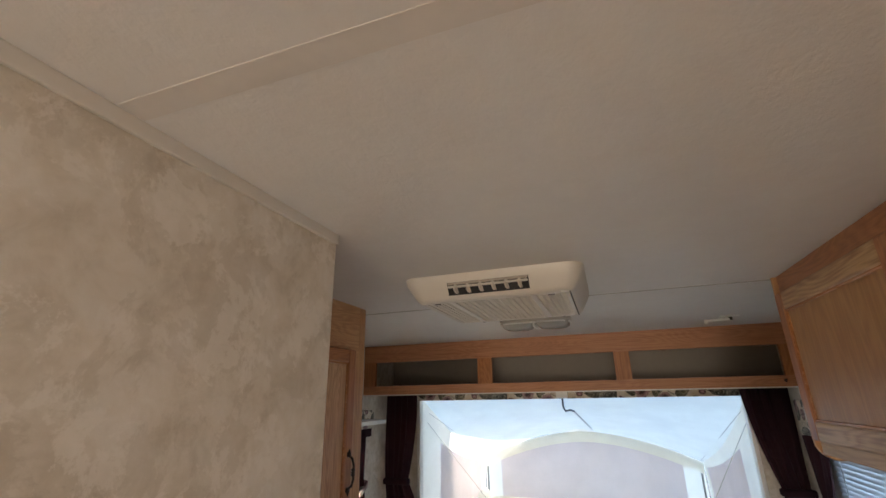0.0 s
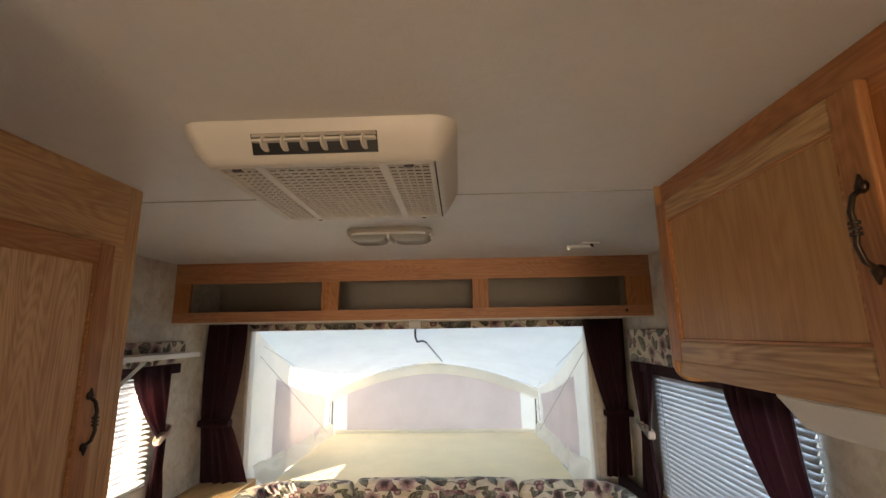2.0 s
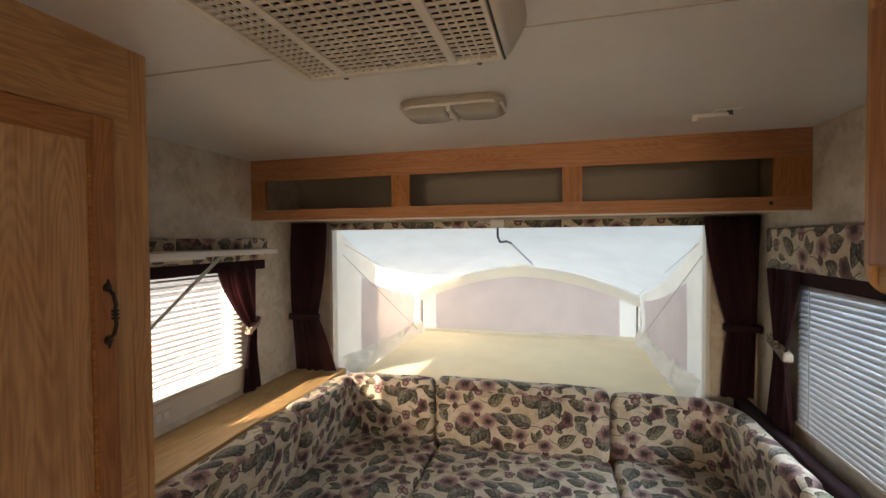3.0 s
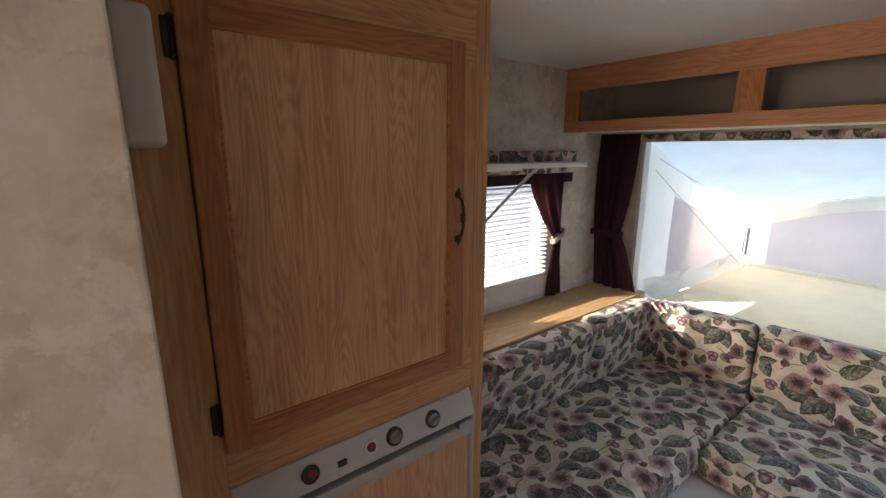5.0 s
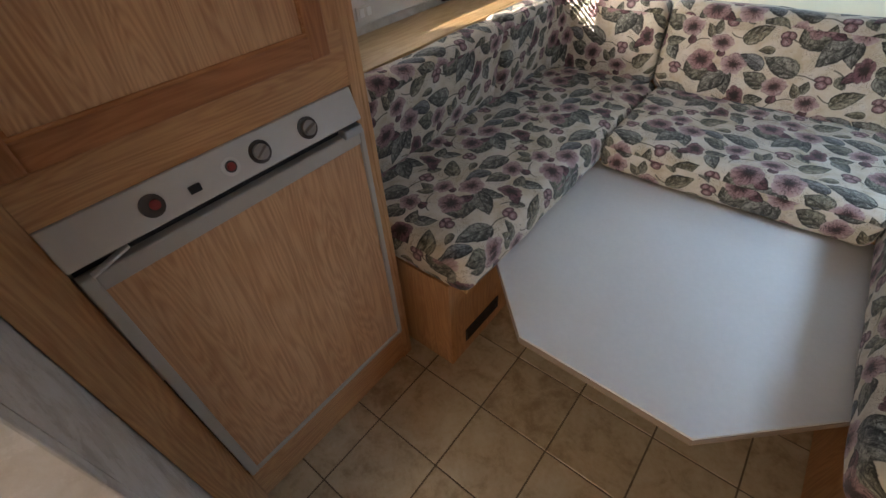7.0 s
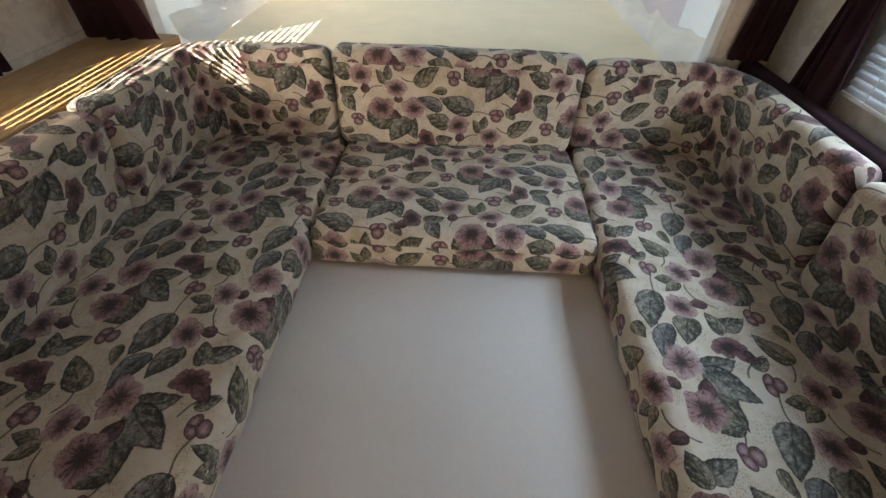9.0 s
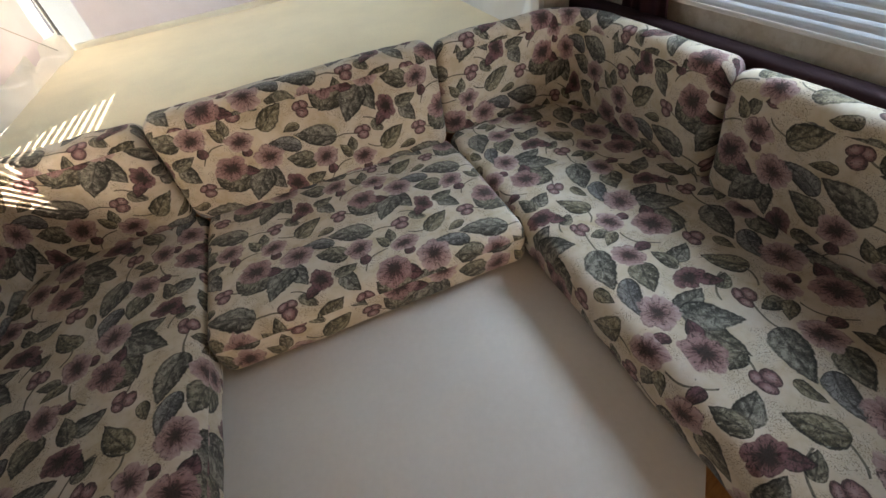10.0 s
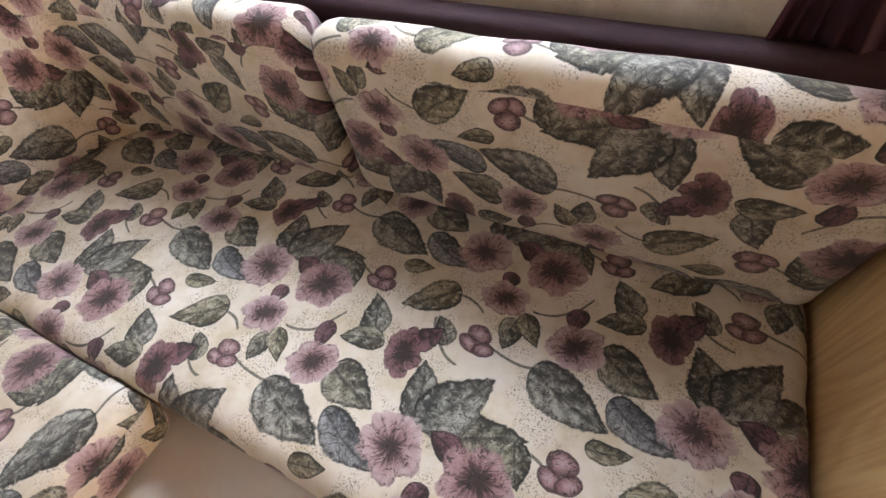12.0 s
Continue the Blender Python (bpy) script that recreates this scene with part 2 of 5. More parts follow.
    OLIVE, MOSS = ((0.37, 0.325, 0.225), (0.056, 0.050, 0.030)), ((0.32, 0.295, 0.22), (0.038, 0.037, 0.027))
    SLATE, BLUE = ((0.345, 0.33, 0.275), (0.046, 0.046, 0.040)), ((0.31, 0.31, 0.30), (0.040, 0.042, 0.046))
    PLUM = ((0.22, 0.105, 0.115), (0.045, 0.018, 0.023))
    for dw, du, way, half, curve in ((0.005, 0.035, (0.004, 0.036), 0.045, 0.25), (-0.098, -0.030, (0.01, 0.03), 0.035, -0.3), (0.105, -0.018, (-0.02, 0.03), 0.045, 0.35),
                                     (-0.012, 0.135, (0.03, 0.03), 0.04, 0.3), (0.075, 0.125, (0.01, 0.05), 0.035, -0.3)):
        col = stem(col, dw, du, way, half, curve)
    col = leaf(col, -0.083, 0.124, (0.062, 0.020), 0.092, 0.054, *SLATE)
    col = leaf(col, -0.102, 0.026, (0.037, -0.076), 0.100, 0.060, *MOSS, curve=-0.15)
    col = leaf(col, -0.078, 0.074, (0.098, -0.070), 0.112, 0.068, *SLATE)
    col = leaf(col, -0.166, -0.092, (0.062, 0.035), 0.070, 0.044, *SLATE)
    col = leaf(col, 0.118, -0.092, (-0.020, 0.080), 0.066, 0.038, *MOSS)
    col = leaf(col, 0.054, 0.176, (-0.046, 0.060), 0.094, 0.052, *OLIVE, curve=-0.15)
    col = leaf(col, 0.044, 0.048, (-0.060, 0.010), 0.052, 0.032, *MOSS)
    col = leaf(col, 0.060, 0.022, (-0.055, -0.034), 0.054, 0.030, *OLIVE)
    col = leaf(col, 0.043, -0.116, (-0.030, -0.070), 0.084, 0.058, *MOSS)
    col = leaf(col, -0.061, -0.115, (0.020, -0.080), 0.054, 0.026, *OLIVE, veins=0.4)
    col = leaf(col, -0.183, 0.187, (-0.037, -0.100), 0.098, 0.046, *BLUE, veins=0.4, curve=0.3)
    col = leaf(col, 0.010, 0.135, (0.04, 0.03), 0.050, 0.030, *MOSS)
    col = leaf(col, -0.118, -0.018, (-0.05, -0.02), 0.056, 0.034, *MOSS)
    col = leaf(col, -0.0195, -0.0535, (-0.039, -0.107), 0.122, 0.066, *SLATE)
    col = leaf(col, 0.100, -0.036, (-0.05, 0.0), 0.042, 0.030, *PLUM, veins=0.0)
    col = leaf(col, 0.128, 0.078, (-0.05, 0.01), 0.036, 0.028, *PLUM, veins=0.0)
    col = leaf(col, -0.010, 0.150, (0.05, -0.05), 0.050, 0.034, *PLUM, veins=0.0)
    col = leaf(col, -0.130, 0.068, (0.02, 0.05), 0.046, 0.034, *PLUM, veins=0.0)
    col = bloom(col, -0.042, 0.176, (-0.06, -0.01), 0.040, 0.68, 0.42, (0.55, 0.42, 0.46), 0.4)
    col = bloom(col, -0.159, 0.131, (0.0, 1.0), 0.045, 0.92, 0.26, phase=0.9)
    col = bloom(col, -0.155, 0.018, (0.03, -0.05), 0.047, 0.88, 0.32, (0.9, 0.82, 0.83), 2.1)
    col = bloom(col, 0.058, -0.045, (0.02, -0.05), 0.041, 0.85, 0.28, phase=1.4)
    col = bloom(col, 0.096, 0.074, (0.0, 1.0), 0.039, 0.80, 0.28, phase=0.2)
    for dw, du in ((0.017, 0.086), (-0.104, -0.067)):
        col = bud(col, dw - 0.013, du + 0.010, 0.0165, (0.02, 0.03), 0.7)
        col = bud(col, dw - 0.013, du - 0.011, 0.0160, (0.02, -0.03), 0.7)
        col = bud(col, dw + 0.008, du, 0.0185)
    # drawn pen lines over the printed parts
    pen = n.m("ABSOLUTE", n.m("SUBTRACT", n.m("FRACT", n.m("MULTIPLY", n.noise(uv, 34.0, 3, 0.62, 1.2), 7.0)), 0.5))
    printed = n.step(n.xyz(col)[0], 0.47, 0.36)
    pen = n.m("MULTIPLY", n.m("MULTIPLY", n.m("SUBTRACT", 1.0, n.step(pen, 0.04, 0.15)), printed), line_gap)
    col = n.mix(n.m("MULTIPLY", pen, 0.82), col, (0.028, 0.024, 0.022))
    col = n.mix(n.m("MULTIPLY", n.step(weave, 0.5, 0.75), 0.14), col, n.vec("MULTIPLY", col, (0.6, 0.6, 0.6)))
    n.bump(n.m("ADD", n.m("MULTIPLY", weave, 0.6), n.noise(uv, 24.0, 3)), 0.5, 0.0030)
    n.put(n.b, "Sheen Weight", 0.15)
    return n.done(col, 0.88, spec=0.2)


def cloth(name, c, rough=0.9, see=0.0, folds=0.0, scale=500.0, through_tint=None):
    """Woven cloth; see: how much light comes through it."""
    n = Nodes(name)
    p = n.coord()
    w = n.noise(p, scale, 2)
    g = n.noise(p, 5.0, 4, 0.6)
    k = n.m("MULTIPLY_ADD", n.m("ADD", w, g), 0.22, 0.78)
    col = n.vec("SCALE", n.join(*c), scale=k)
    n.bump(n.m("ADD", n.m("MULTIPLY", w, 0.3), n.m("MULTIPLY", g, folds)), 0.4, 0.004 if folds else 0.001)
    mat = n.done(col, rough, spec=0.2)
    if see:
        tr = n.t.nodes.new("ShaderNodeBsdfTranslucent")
        n.put(tr, 0, (*through_tint, 1) if through_tint else col)
        mx = n.t.nodes.new("ShaderNodeMixShader")
        mx.inputs[0].default_value = see
        n.t.links.new(n.b.outputs[0], mx.inputs[1])
        n.t.links.new(tr.outputs[0], mx.inputs[2])
        n.t.links.new(mx.outputs[0], n.t.nodes["Material Output"].inputs[0])
    return mat


def tile_skin():
    """Printed stone-look vinyl tile, each tile a little different."""
    n = Nodes("stone_look_tile")
    info = n.t.nodes.new("ShaderNodeObjectInfo")
    p = n.vec("ADD", n.coord(), n.vec("SCALE", n.join(1.0, 0.7, 0.3), scale=n.m("MULTIPLY", info.outputs["Random"], 40.0)))
    a = n.noise(p, 14.0, 5, 0.62, 0.5)
    b = n.noise(p, 70.0, 3)
    f = n.m("ADD", n.m("MULTIPLY", a, 0.75), n.m("MULTIPLY", b, 0.25))
    f = n.m("ADD", f, n.m("MULTIPLY_ADD", info.outputs["Random"], 0.14, -0.07))
    col = n.ramp(f, (0.33, (0.36, 0.26, 0.15)), (0.5, (0.55, 0.43, 0.27)), (0.68, (0.63, 0.53, 0.37)))
    n.bump(a, 0.15, 0.001)
    return n.done(col, n.m("MULTIPLY_ADD", b, 0.2, 0.28))


def glass():
    n = Nodes("window_glass")
    n.put(n.b, "Transmission Weight", 1.0)
    n.put(n.b, "IOR", 1.45)
    return n.done((0.95, 0.97, 0.97), 0.02)


def ground_skin():
    n = Nodes("dark_asphalt_ground")
    p = n.coord()
    a, b = n.noise(p, 0.5, 5), n.noise(p, 30.0, 4)
    return n.done(n.ramp(n.m("ADD", n.m("MULTIPLY", a, 0.5), n.m("MULTIPLY", b, 0.5)), (0.35, (0.032, 0.037, 0.042)), (0.65, (0.062, 0.066, 0.07))), 0.95)


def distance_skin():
    # dull blue-grey, chosen to darken what shows between the slats
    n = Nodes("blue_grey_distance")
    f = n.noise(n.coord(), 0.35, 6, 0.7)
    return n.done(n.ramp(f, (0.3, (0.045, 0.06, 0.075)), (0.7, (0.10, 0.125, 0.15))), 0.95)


WALLPAPER, CEILING, FLORAL = wallpaper(), ceiling_skin(), floral()
OAK_X, OAK_Y, OAK_Z = oak("oak_across", 0, (0.55, 0.275, 0.145), (0.43, 0.195, 0.098)), oak("oak_along", 1), oak("oak_upright", 2)
RED_Y = oak("stained_oak_along", 1, (0.50, 0.222, 0.090), (0.36, 0.146, 0.056))
RED_Z = oak("stained_oak_upright", 2, (0.50, 0.222, 0.090), (0.36, 0.146, 0.056))
BEAD = oak("varnished_bead_oak", 1, (0.55, 0.26, 0.11), (0.40, 0.17, 0.068), shine=0.22)
PALE_Z = oak("pale_oak_upright", 2, (0.60, 0.39, 0.19), (0.47, 0.28, 0.12), plank=0.6)
PALE_Y = oak("pale_oak_along", 1, (0.59, 0.375, 0.18), (0.45, 0.26, 0.11), plank=0.6)
MAROON = cloth("maroon_curtain_cloth", (0.030, 0.011, 0.016), see=0.09, folds=0.4, through_tint=(0.16, 0.035, 0.045))
VELOUR = cloth("maroon_velour", (0.030, 0.012, 0.015), folds=0.2, scale=260.0)
CANVAS = cloth("white_tent_canvas", (0.95, 0.91, 0.81), see=0.60, folds=1.0)
ROOF_CANVAS = cloth("tent_roof_canvas", (0.83, 0.84, 0.77), see=0.45, folds=0.5)
FLAP = cloth("mauve_window_flap", (0.80, 0.73, 0.76), see=0.40, folds=0.7)
SIDE_CANVAS = cloth("tent_side_canvas", (0.91, 0.88, 0.79), see=0.36, folds=1.0)
SIDE_FLAP = cloth("mauve_side_flap", (0.78, 0.71, 0.74), see=0.25, folds=0.7)
SKIRT = cloth("bunched_white_canvas", (0.88, 0.86, 0.80), see=0.2, folds=1.2)
MATTRESS = cloth("cream_mattress_board", (0.90, 0.79, 0.57), folds=0.1, scale=160.0)
SHELL = plain("cream_plastic", (0.64, 0.60, 0.54), 0.42, amount=0.05)
WHITE = plain("white_plastic", (0.76, 0.75, 0.72), 0.4, amount=0.06)
TABLE_TOP = plain("off_white_laminate", (0.64, 0.595, 0.55), 0.40, grain=70.0, amount=0.11)
GREY = plain("silver_grey_plastic", (0.55, 0.51, 0.455), 0.40, metal=0.1, amount=0.08)
PALE_GREY = plain("pale_grey_trim", (0.46, 0.43, 0.38), 0.4, amount=0.08)
BLACK = plain("black_plastic", (0.018, 0.018, 0.02), 0.35)
DARK = plain("dark_cavity", (0.03, 0.027, 0.024), 0.8)
BRONZE = plain("antique_bronze", (0.07, 0.05, 0.038), 0.38, metal=0.85, amount=0.3)
STEEL = plain("dull_steel", (0.45, 0.45, 0.45), 0.35, metal=0.9)
RED = plain("red_plastic", (0.24, 0.022, 0.016), 0.4)
GROUT = plain("dark_joint", (0.17, 0.125, 0.075), 0.7)
SLAT = plain("white_blind_slat", (0.47, 0.49, 0.51), 0.42, amount=0.04)
LENS = plain("clear_ribbed_diffuser", (0.40, 0.385, 0.355), 0.15, amount=0.04)
SCREEN = plain("dark_display_glass", (0.012, 0.016, 0.02), 0.08)
LINING = plain("grey_shelf_lining", (0.40, 0.355, 0.305), 0.7, grain=30.0)
GLASS, TILE, GROUND = glass(), tile_skin(), ground_skin()


# ---- mesh kit ----
def box(bm, x0, x1, y0, y1, z0, z1, bev=0.0, seg=2):
    """A box between two corners, with rounded edges."""
    m = Matrix.Translation(((x0 + x1) / 2, (y0 + y1) / 2, (z0 + z1) / 2)) @ Matrix.Diagonal((x1 - x0, y1 - y0, z1 - z0, 1))
    made = bmesh.ops.create_cube(bm, size=1.0, matrix=m)["verts"]
    if bev:
        edges = list({e for v in made for e in v.link_edges})
        bmesh.ops.bevel(bm, geom=edges, offset=bev, segments=seg, affect="EDGES", profile=0.5)
    return bm


def boxed(x0, x1, y0, y1, z0, z1, bev=0.0, seg=2):
    return box(bmesh.new(), x0, x1, y0, y1, z0, z1, bev, seg)


def rod(bm, a, b, r, n=10, r2=None):
    """A round bar from a to b."""
    a, b = Vector(a), Vector(b)
    m = Matrix.Translation((a + b) / 2) @ (b - a).to_track_quat("Z", "Y").to_matrix().to_4x4()
    bmesh.ops.create_cone(bm, cap_ends=True, segments=n, radius1=r, radius2=r if r2 is None else r2, depth=(b - a).length, matrix=m)
    return bm


def tube(points, r, n=8):
    """A bent round bar through points."""
    bm = bmesh.new()
    pts = [Vector(p) for p in points]
    rings = []
    for i, p in enumerate(pts):
        way = (pts[min(i + 1, len(pts) - 1)] - pts[max(i - 1, 0)]).normalized()
        side = way.orthogonal().normalized() if i == 0 else (rings[-1][1] - way * rings[-1][1].dot(way)).normalized()
        up = way.cross(side)
        rings.append(([bm.verts.new(p + r * (side * math.cos(2 * math.pi * k / n) + up * math.sin(2 * math.pi * k / n))) for k in range(n)], side))
    for (a, _), (b, _) in zip(rings, rings[1:]):
        for k in range(n):
            bm.faces.new((a[k], a[(k + 1) % n], b[(k + 1) % n], b[k]))
    bm.faces.new(rings[0][0][::-1])
    bm.faces.new(rings[-1][0])
    return bm


def sheet(fn, nu, nv):
    """A curved sheet from fn(u, v), with its length in metres as UV."""
    bm = bmesh.new()
    uvl = bm.loops.layers.uv.new("UVMap")
    g = [[bm.verts.new(fn(i / nu, j / nv)) for j in range(nv + 1)] for i in range(nu + 1)]
    w = sum((g[i + 1][nv // 2].co - g[i][nv // 2].co).length for i in range(nu))
    h = sum((g[nu // 2][j + 1].co - g[nu // 2][j].co).length for j in range(nv))
    for i in range(nu):
        for j in range(nv):
            f = bm.faces.new((g[i][j], g[i + 1][j], g[i + 1][j + 1], g[i][j + 1]))
            f.smooth = True
            for lp, (a, b) in zip(f.loops, ((i, j), (i + 1, j), (i + 1, j + 1), (i, j + 1))):
                lp[uvl].uv = (a / nu * w, b / nv * h)
    return bm


def finish(name, bm, mat, smooth=False):
    mesh = bpy.data.meshes.new(name)
    bm.normal_update()
    bm.to_mesh(mesh)
    bm.free()
    mesh.materials.append(mat)
    if smooth:
        for p in mesh.polygons:
            p.use_smooth = True
    return new(name, mesh)


def part(name, bm, mat, parent, label="", smooth=False):
    """One mesh under a thing or under a part."""
    ob = finish(name, bm, mat, smooth)
    ob.parent = parent
    up = parent
    m = Matrix.Identity(4)
    while up:
        m = up.matrix_basis @ m if up.parent is None else m
        up = up.parent
    ob.matrix_parent_inverse = m.inverted() if parent.parent is None else Matrix.Identity(4)
    return tagged(ob, label)


def thing(name, at, label, category, group=""):
    ob = new(name)
    ob.empty_display_size = 0.1
    ob.location = at
    return tagged(ob, label, category, group)


def structure(name, bm, mat, label, smooth=False):
    return tagged(finish(name, bm, mat, smooth), label, kind="structure")

# ---- the trailer's shell ----
LEFT, RIGHT, END, BACK, TOP = -1.43, 0.91, 3.12, -3.4, 1.98
T = 0.05


def wall_x(name, x0, x1, y0, y1, holes, label):
    """A wall along y with window holes (y0, y1, z0, z1)."""
    bm = bmesh.new()
    y = y0
    for a, b, c, d in holes:
        box(bm, x0, x1, y, a, 0, TOP)
        box(bm, x0, x1, a, b, 0, c)
        box(bm, x0, x1, a, b, d, TOP)
        y = b
    box(bm, x0, x1, y, y1, 0, TOP)
    return structure(name, bm, WALLPAPER, label)


LW = (1.83, 2.57, 0.985, 1.47)
KW = (-0.75, 0.25, 1.0, 1.44)
RW = (1.79, 2.72, 0.90, 1.46)
OP = (-1.25, 0.72, 0.80, 1.665)
wall_x("wall_west", LEFT - T, LEFT, BACK, END + T, (LW,), "cream mottled wallpaper wall with a window")
wall_x("wall_east", RIGHT, RIGHT + T, BACK, END + T, (KW, RW), "cream mottled wallpaper wall with a wide window")
bm = bmesh.new()
box(bm, LEFT, OP[0], END, END + T, 0, TOP)
box(bm, OP[1], RIGHT, END, END + T, 0, TOP)
box(bm, OP[0], OP[1], END, END + T, 0, OP[2] - 0.12)
box(bm, OP[0], OP[1], END, END + T, OP[3], TOP)
structure("wall_north", bm, WALLPAPER, "cream end wall with a wide opening to the tent bed")
bm = bmesh.new()
box(bm, LEFT - T, OP[0], BACK - T, BACK, 0, TOP)
box(bm, OP[1], RIGHT + T, BACK - T, BACK, 0, TOP)
box(bm, OP[0], OP[1], BACK - T, BACK, 0, OP[2])
box(bm, OP[0], OP[1], BACK - T, BACK, OP[3], TOP)
structure("wall_south", bm, WALLPAPER, "plain cream wall at the far end")
structure("ceiling", boxed(LEFT - T, RIGHT + T, BACK - T, END + T, TOP, TOP + 0.06), CEILING, "off-white textured vinyl ceiling")
floor = structure("floor", boxed(LEFT - T, RIGHT + T, BACK - T, END + T, -0.06, -0.004), GROUT, "brown stone-look tiled floor")
structure("ground", boxed(-300, 300, -300, 300, -0.75, -0.65), GROUND, "dark grey asphalt ground outside")

def ridge(u, v):
    """Plain backdrop ring with a wavy top, added all round the site."""
    a = 2 * math.pi * u
    top = 8.0 + 2.0 * noise.noise(Vector((3 * math.cos(a), 3 * math.sin(a), 1.3))) + 0.9 * noise.noise(Vector((22 * math.cos(a), 22 * math.sin(a), 0.2)))
    rad = 70.0 + 9.0 * v
    return (rad * math.cos(a), rad * math.sin(a), -0.8 + (top + 0.8) * v)


# added backdrop: hides the bright low sky behind the blinds
structure("backdrop", sheet(ridge, 360, 4), distance_skin(), "plain blue-grey backdrop added far outside to darken the blind gaps")

# bathroom partition beside the walkway
PX, PY = -0.465, 0.868
bm = bmesh.new()
box(bm, PX - 0.03, PX, BACK, PY, 0, TOP, 0.003)
box(bm, LEFT, PX - 0.03, PY - 0.03, PY, 0, TOP)
structure("partition_wall", bm, WALLPAPER, "cream mottled wallpaper partition with a bare corner")
structure("ceiling_trim", boxed(PX, PX + 0.007, BACK, PY - 0.002, TOP - 0.021, TOP, 0.002), SHELL, "cream flat moulding along the partition top")
structure("ceiling_batten", boxed(PX + 0.008, RIGHT, 0.424, 0.456, TOP - 0.0006, TOP), plain("batten_vinyl", (0.67, 0.635, 0.60), 0.6, amount=0.1), "flat cream batten across the ceiling")
structure("ceiling_seam", boxed(LEFT, RIGHT, 1.664, 1.668, TOP - 0.002, TOP, 0.0), plain("seam_filler", (0.45, 0.42, 0.37), 0.6), "thin seam across the ceiling")
structure("window_apron", boxed(LEFT, LEFT + 0.022, 1.74, 2.63, 0.885, 0.981, 0.004), SHELL, "cream panel under the small window")
structure("wall_trim", boxed(LEFT, LEFT + 0.006, 2.632, 3.1, 0.855, 0.875, 0.002), WALLPAPER, "cream strip along the wall above the ledge")


# ---- windows and blinds ----
def window(name, x, out, hole, label):
    y0, y1, z0, z1 = hole
    w = tagged(new(name), label, kind="structure")
    xa, xb = sorted((x, x + out * T))
    bm = bmesh.new()
    for b in ((y0, y1, z0, z0 + 0.02), (y0, y1, z1 - 0.02, z1), (y0, y0 + 0.02, z0 + 0.02, z1 - 0.02), (y1 - 0.02, y1, z0 + 0.02, z1 - 0.02)):
        box(bm, xa + 0.004, xb, *b, 0.002)
    part("window_frame", bm, PALE_GREY, w)
    xp = x + out * 0.035
    pane = part("pane", boxed(xp - 0.002, xp + 0.002, y0 + 0.02, y1 - 0.02, z0 + 0.02, z1 - 0.02), GLASS, w)
    pane.visible_shadow = False
    return w


window("window_1", LEFT, -1, LW, "small window with a pale frame")
window("window_2", RIGHT, 1, RW, "wide window with a pale frame")
window("window_3", RIGHT, 1, KW, "kitchen window with a pale frame")


def blind(x, into, y0, y1, z0, z1, tilt, pitch, label):
    """A slatted blind hung inside a window."""
    th = thing("window_blind", (x, (y0 + y1) / 2, z0), label, "blind", "blinds")
    part("headrail", boxed(x - 0.012, x + 0.012, y0, y1, z1 - 0.022, z1, 0.003), WHITE, th)
    part("bottom_rail", boxed(x - 0.011, x + 0.011, y0, y1, z0, z0 + 0.012, 0.003), WHITE, th)
    for y in (y0 + 0.09, y1 - 0.09):
        part("cord", rod(bmesh.new(), (x + into * 0.011, y, z0 + 0.01), (x + into * 0.011, y, z1 - 0.02), 0.0009, 5), WHITE, th)
    prof = [(-0.0125, 0.0), (-0.006, 0.0016), (0.0, 0.0022), (0.006, 0.0016), (0.0125, 0.0)]
    c, s = math.cos(radians(tilt)), math.sin(radians(tilt))
    bm = bmesh.new()
    rows = []
    for y in (y0 + 0.004, y1 - 0.004):
        rows.append([bm.verts.new((into * (a * c + b * s), y, b * c - a * s)) for a, b in prof + [(a, b - 0.0007) for a, b in reversed(prof)]])
    k = len(rows[0])
    for i in range(k):
        bm.faces.new((rows[0][i], rows[0][(i + 1) % k], rows[1][(i + 1) % k], rows[1][i]))
    bm.faces.new(rows[0])
    bm.faces.new(rows[1][::-1])
    bmesh.ops.recalc_face_normals(bm, faces=bm.faces)
    slat = part("slat", bm, SLAT, th)
    mesh = slat.data
    z = z0 + 0.022
    slat.location = (x, 0, z)
    while z < z1 - 0.028:
        z += pitch
        o = new("slat", mesh)
        o.parent, o.matrix_parent_inverse = th, slat.matrix_parent_inverse
        o.location = (x, 0, z)
    return th


blind(LEFT + 0.016, 1, LW[0] - 0.02, LW[1] + 0.01, 0.985, 1.474, 11, 0.0226, "white slatted blind over the small window")
blind(RIGHT - 0.016, -1, RW[0] - 0.01, RW[1] + 0.01, 0.895, 1.47, 55, 0.0205, "white slatted blind over the wide window")


# ---- curtains and valances ----
def drape(axis, at, top, tie, bot, z_top, z_tie, z_bot, amp, folds, face):
    """A gathered curtain; top, tie, bot: its two edges at those heights."""
    def fn(u, v):
        z = z_top + (z_bot - z_top) * v
        vt = (z_top - z_tie) / (z_top - z_bot)
        if v < vt:
            k = (v / vt) ** 1.7
            a, b = (top[i] + (tie[i] - top[i]) * k for i in (0, 1))
        else:
            k = ((v - vt) / (1 - vt)) ** 0.8
            a, b = (tie[i] + (bot[i] - tie[i]) * k for i in (0, 1))
        p = a + (b - a) * u
        d = amp * (0.55 + 0.45 * abs(v - vt)) * math.sin(2 * math.pi * folds * (u + 0.05 * math.sin(7 * u + at)) + 0.6 * math.sin(5 * v + 3 * u)) * (0.75 + 0.25 * math.sin(11 * u + 2 * v)) + 0.008 * math.sin(9 * u + 4 * v)
        d = at + face * (abs(amp) + d)
        return (p, d, z) if axis == 0 else (d, p, z)
    return sheet(fn, 56, 40)


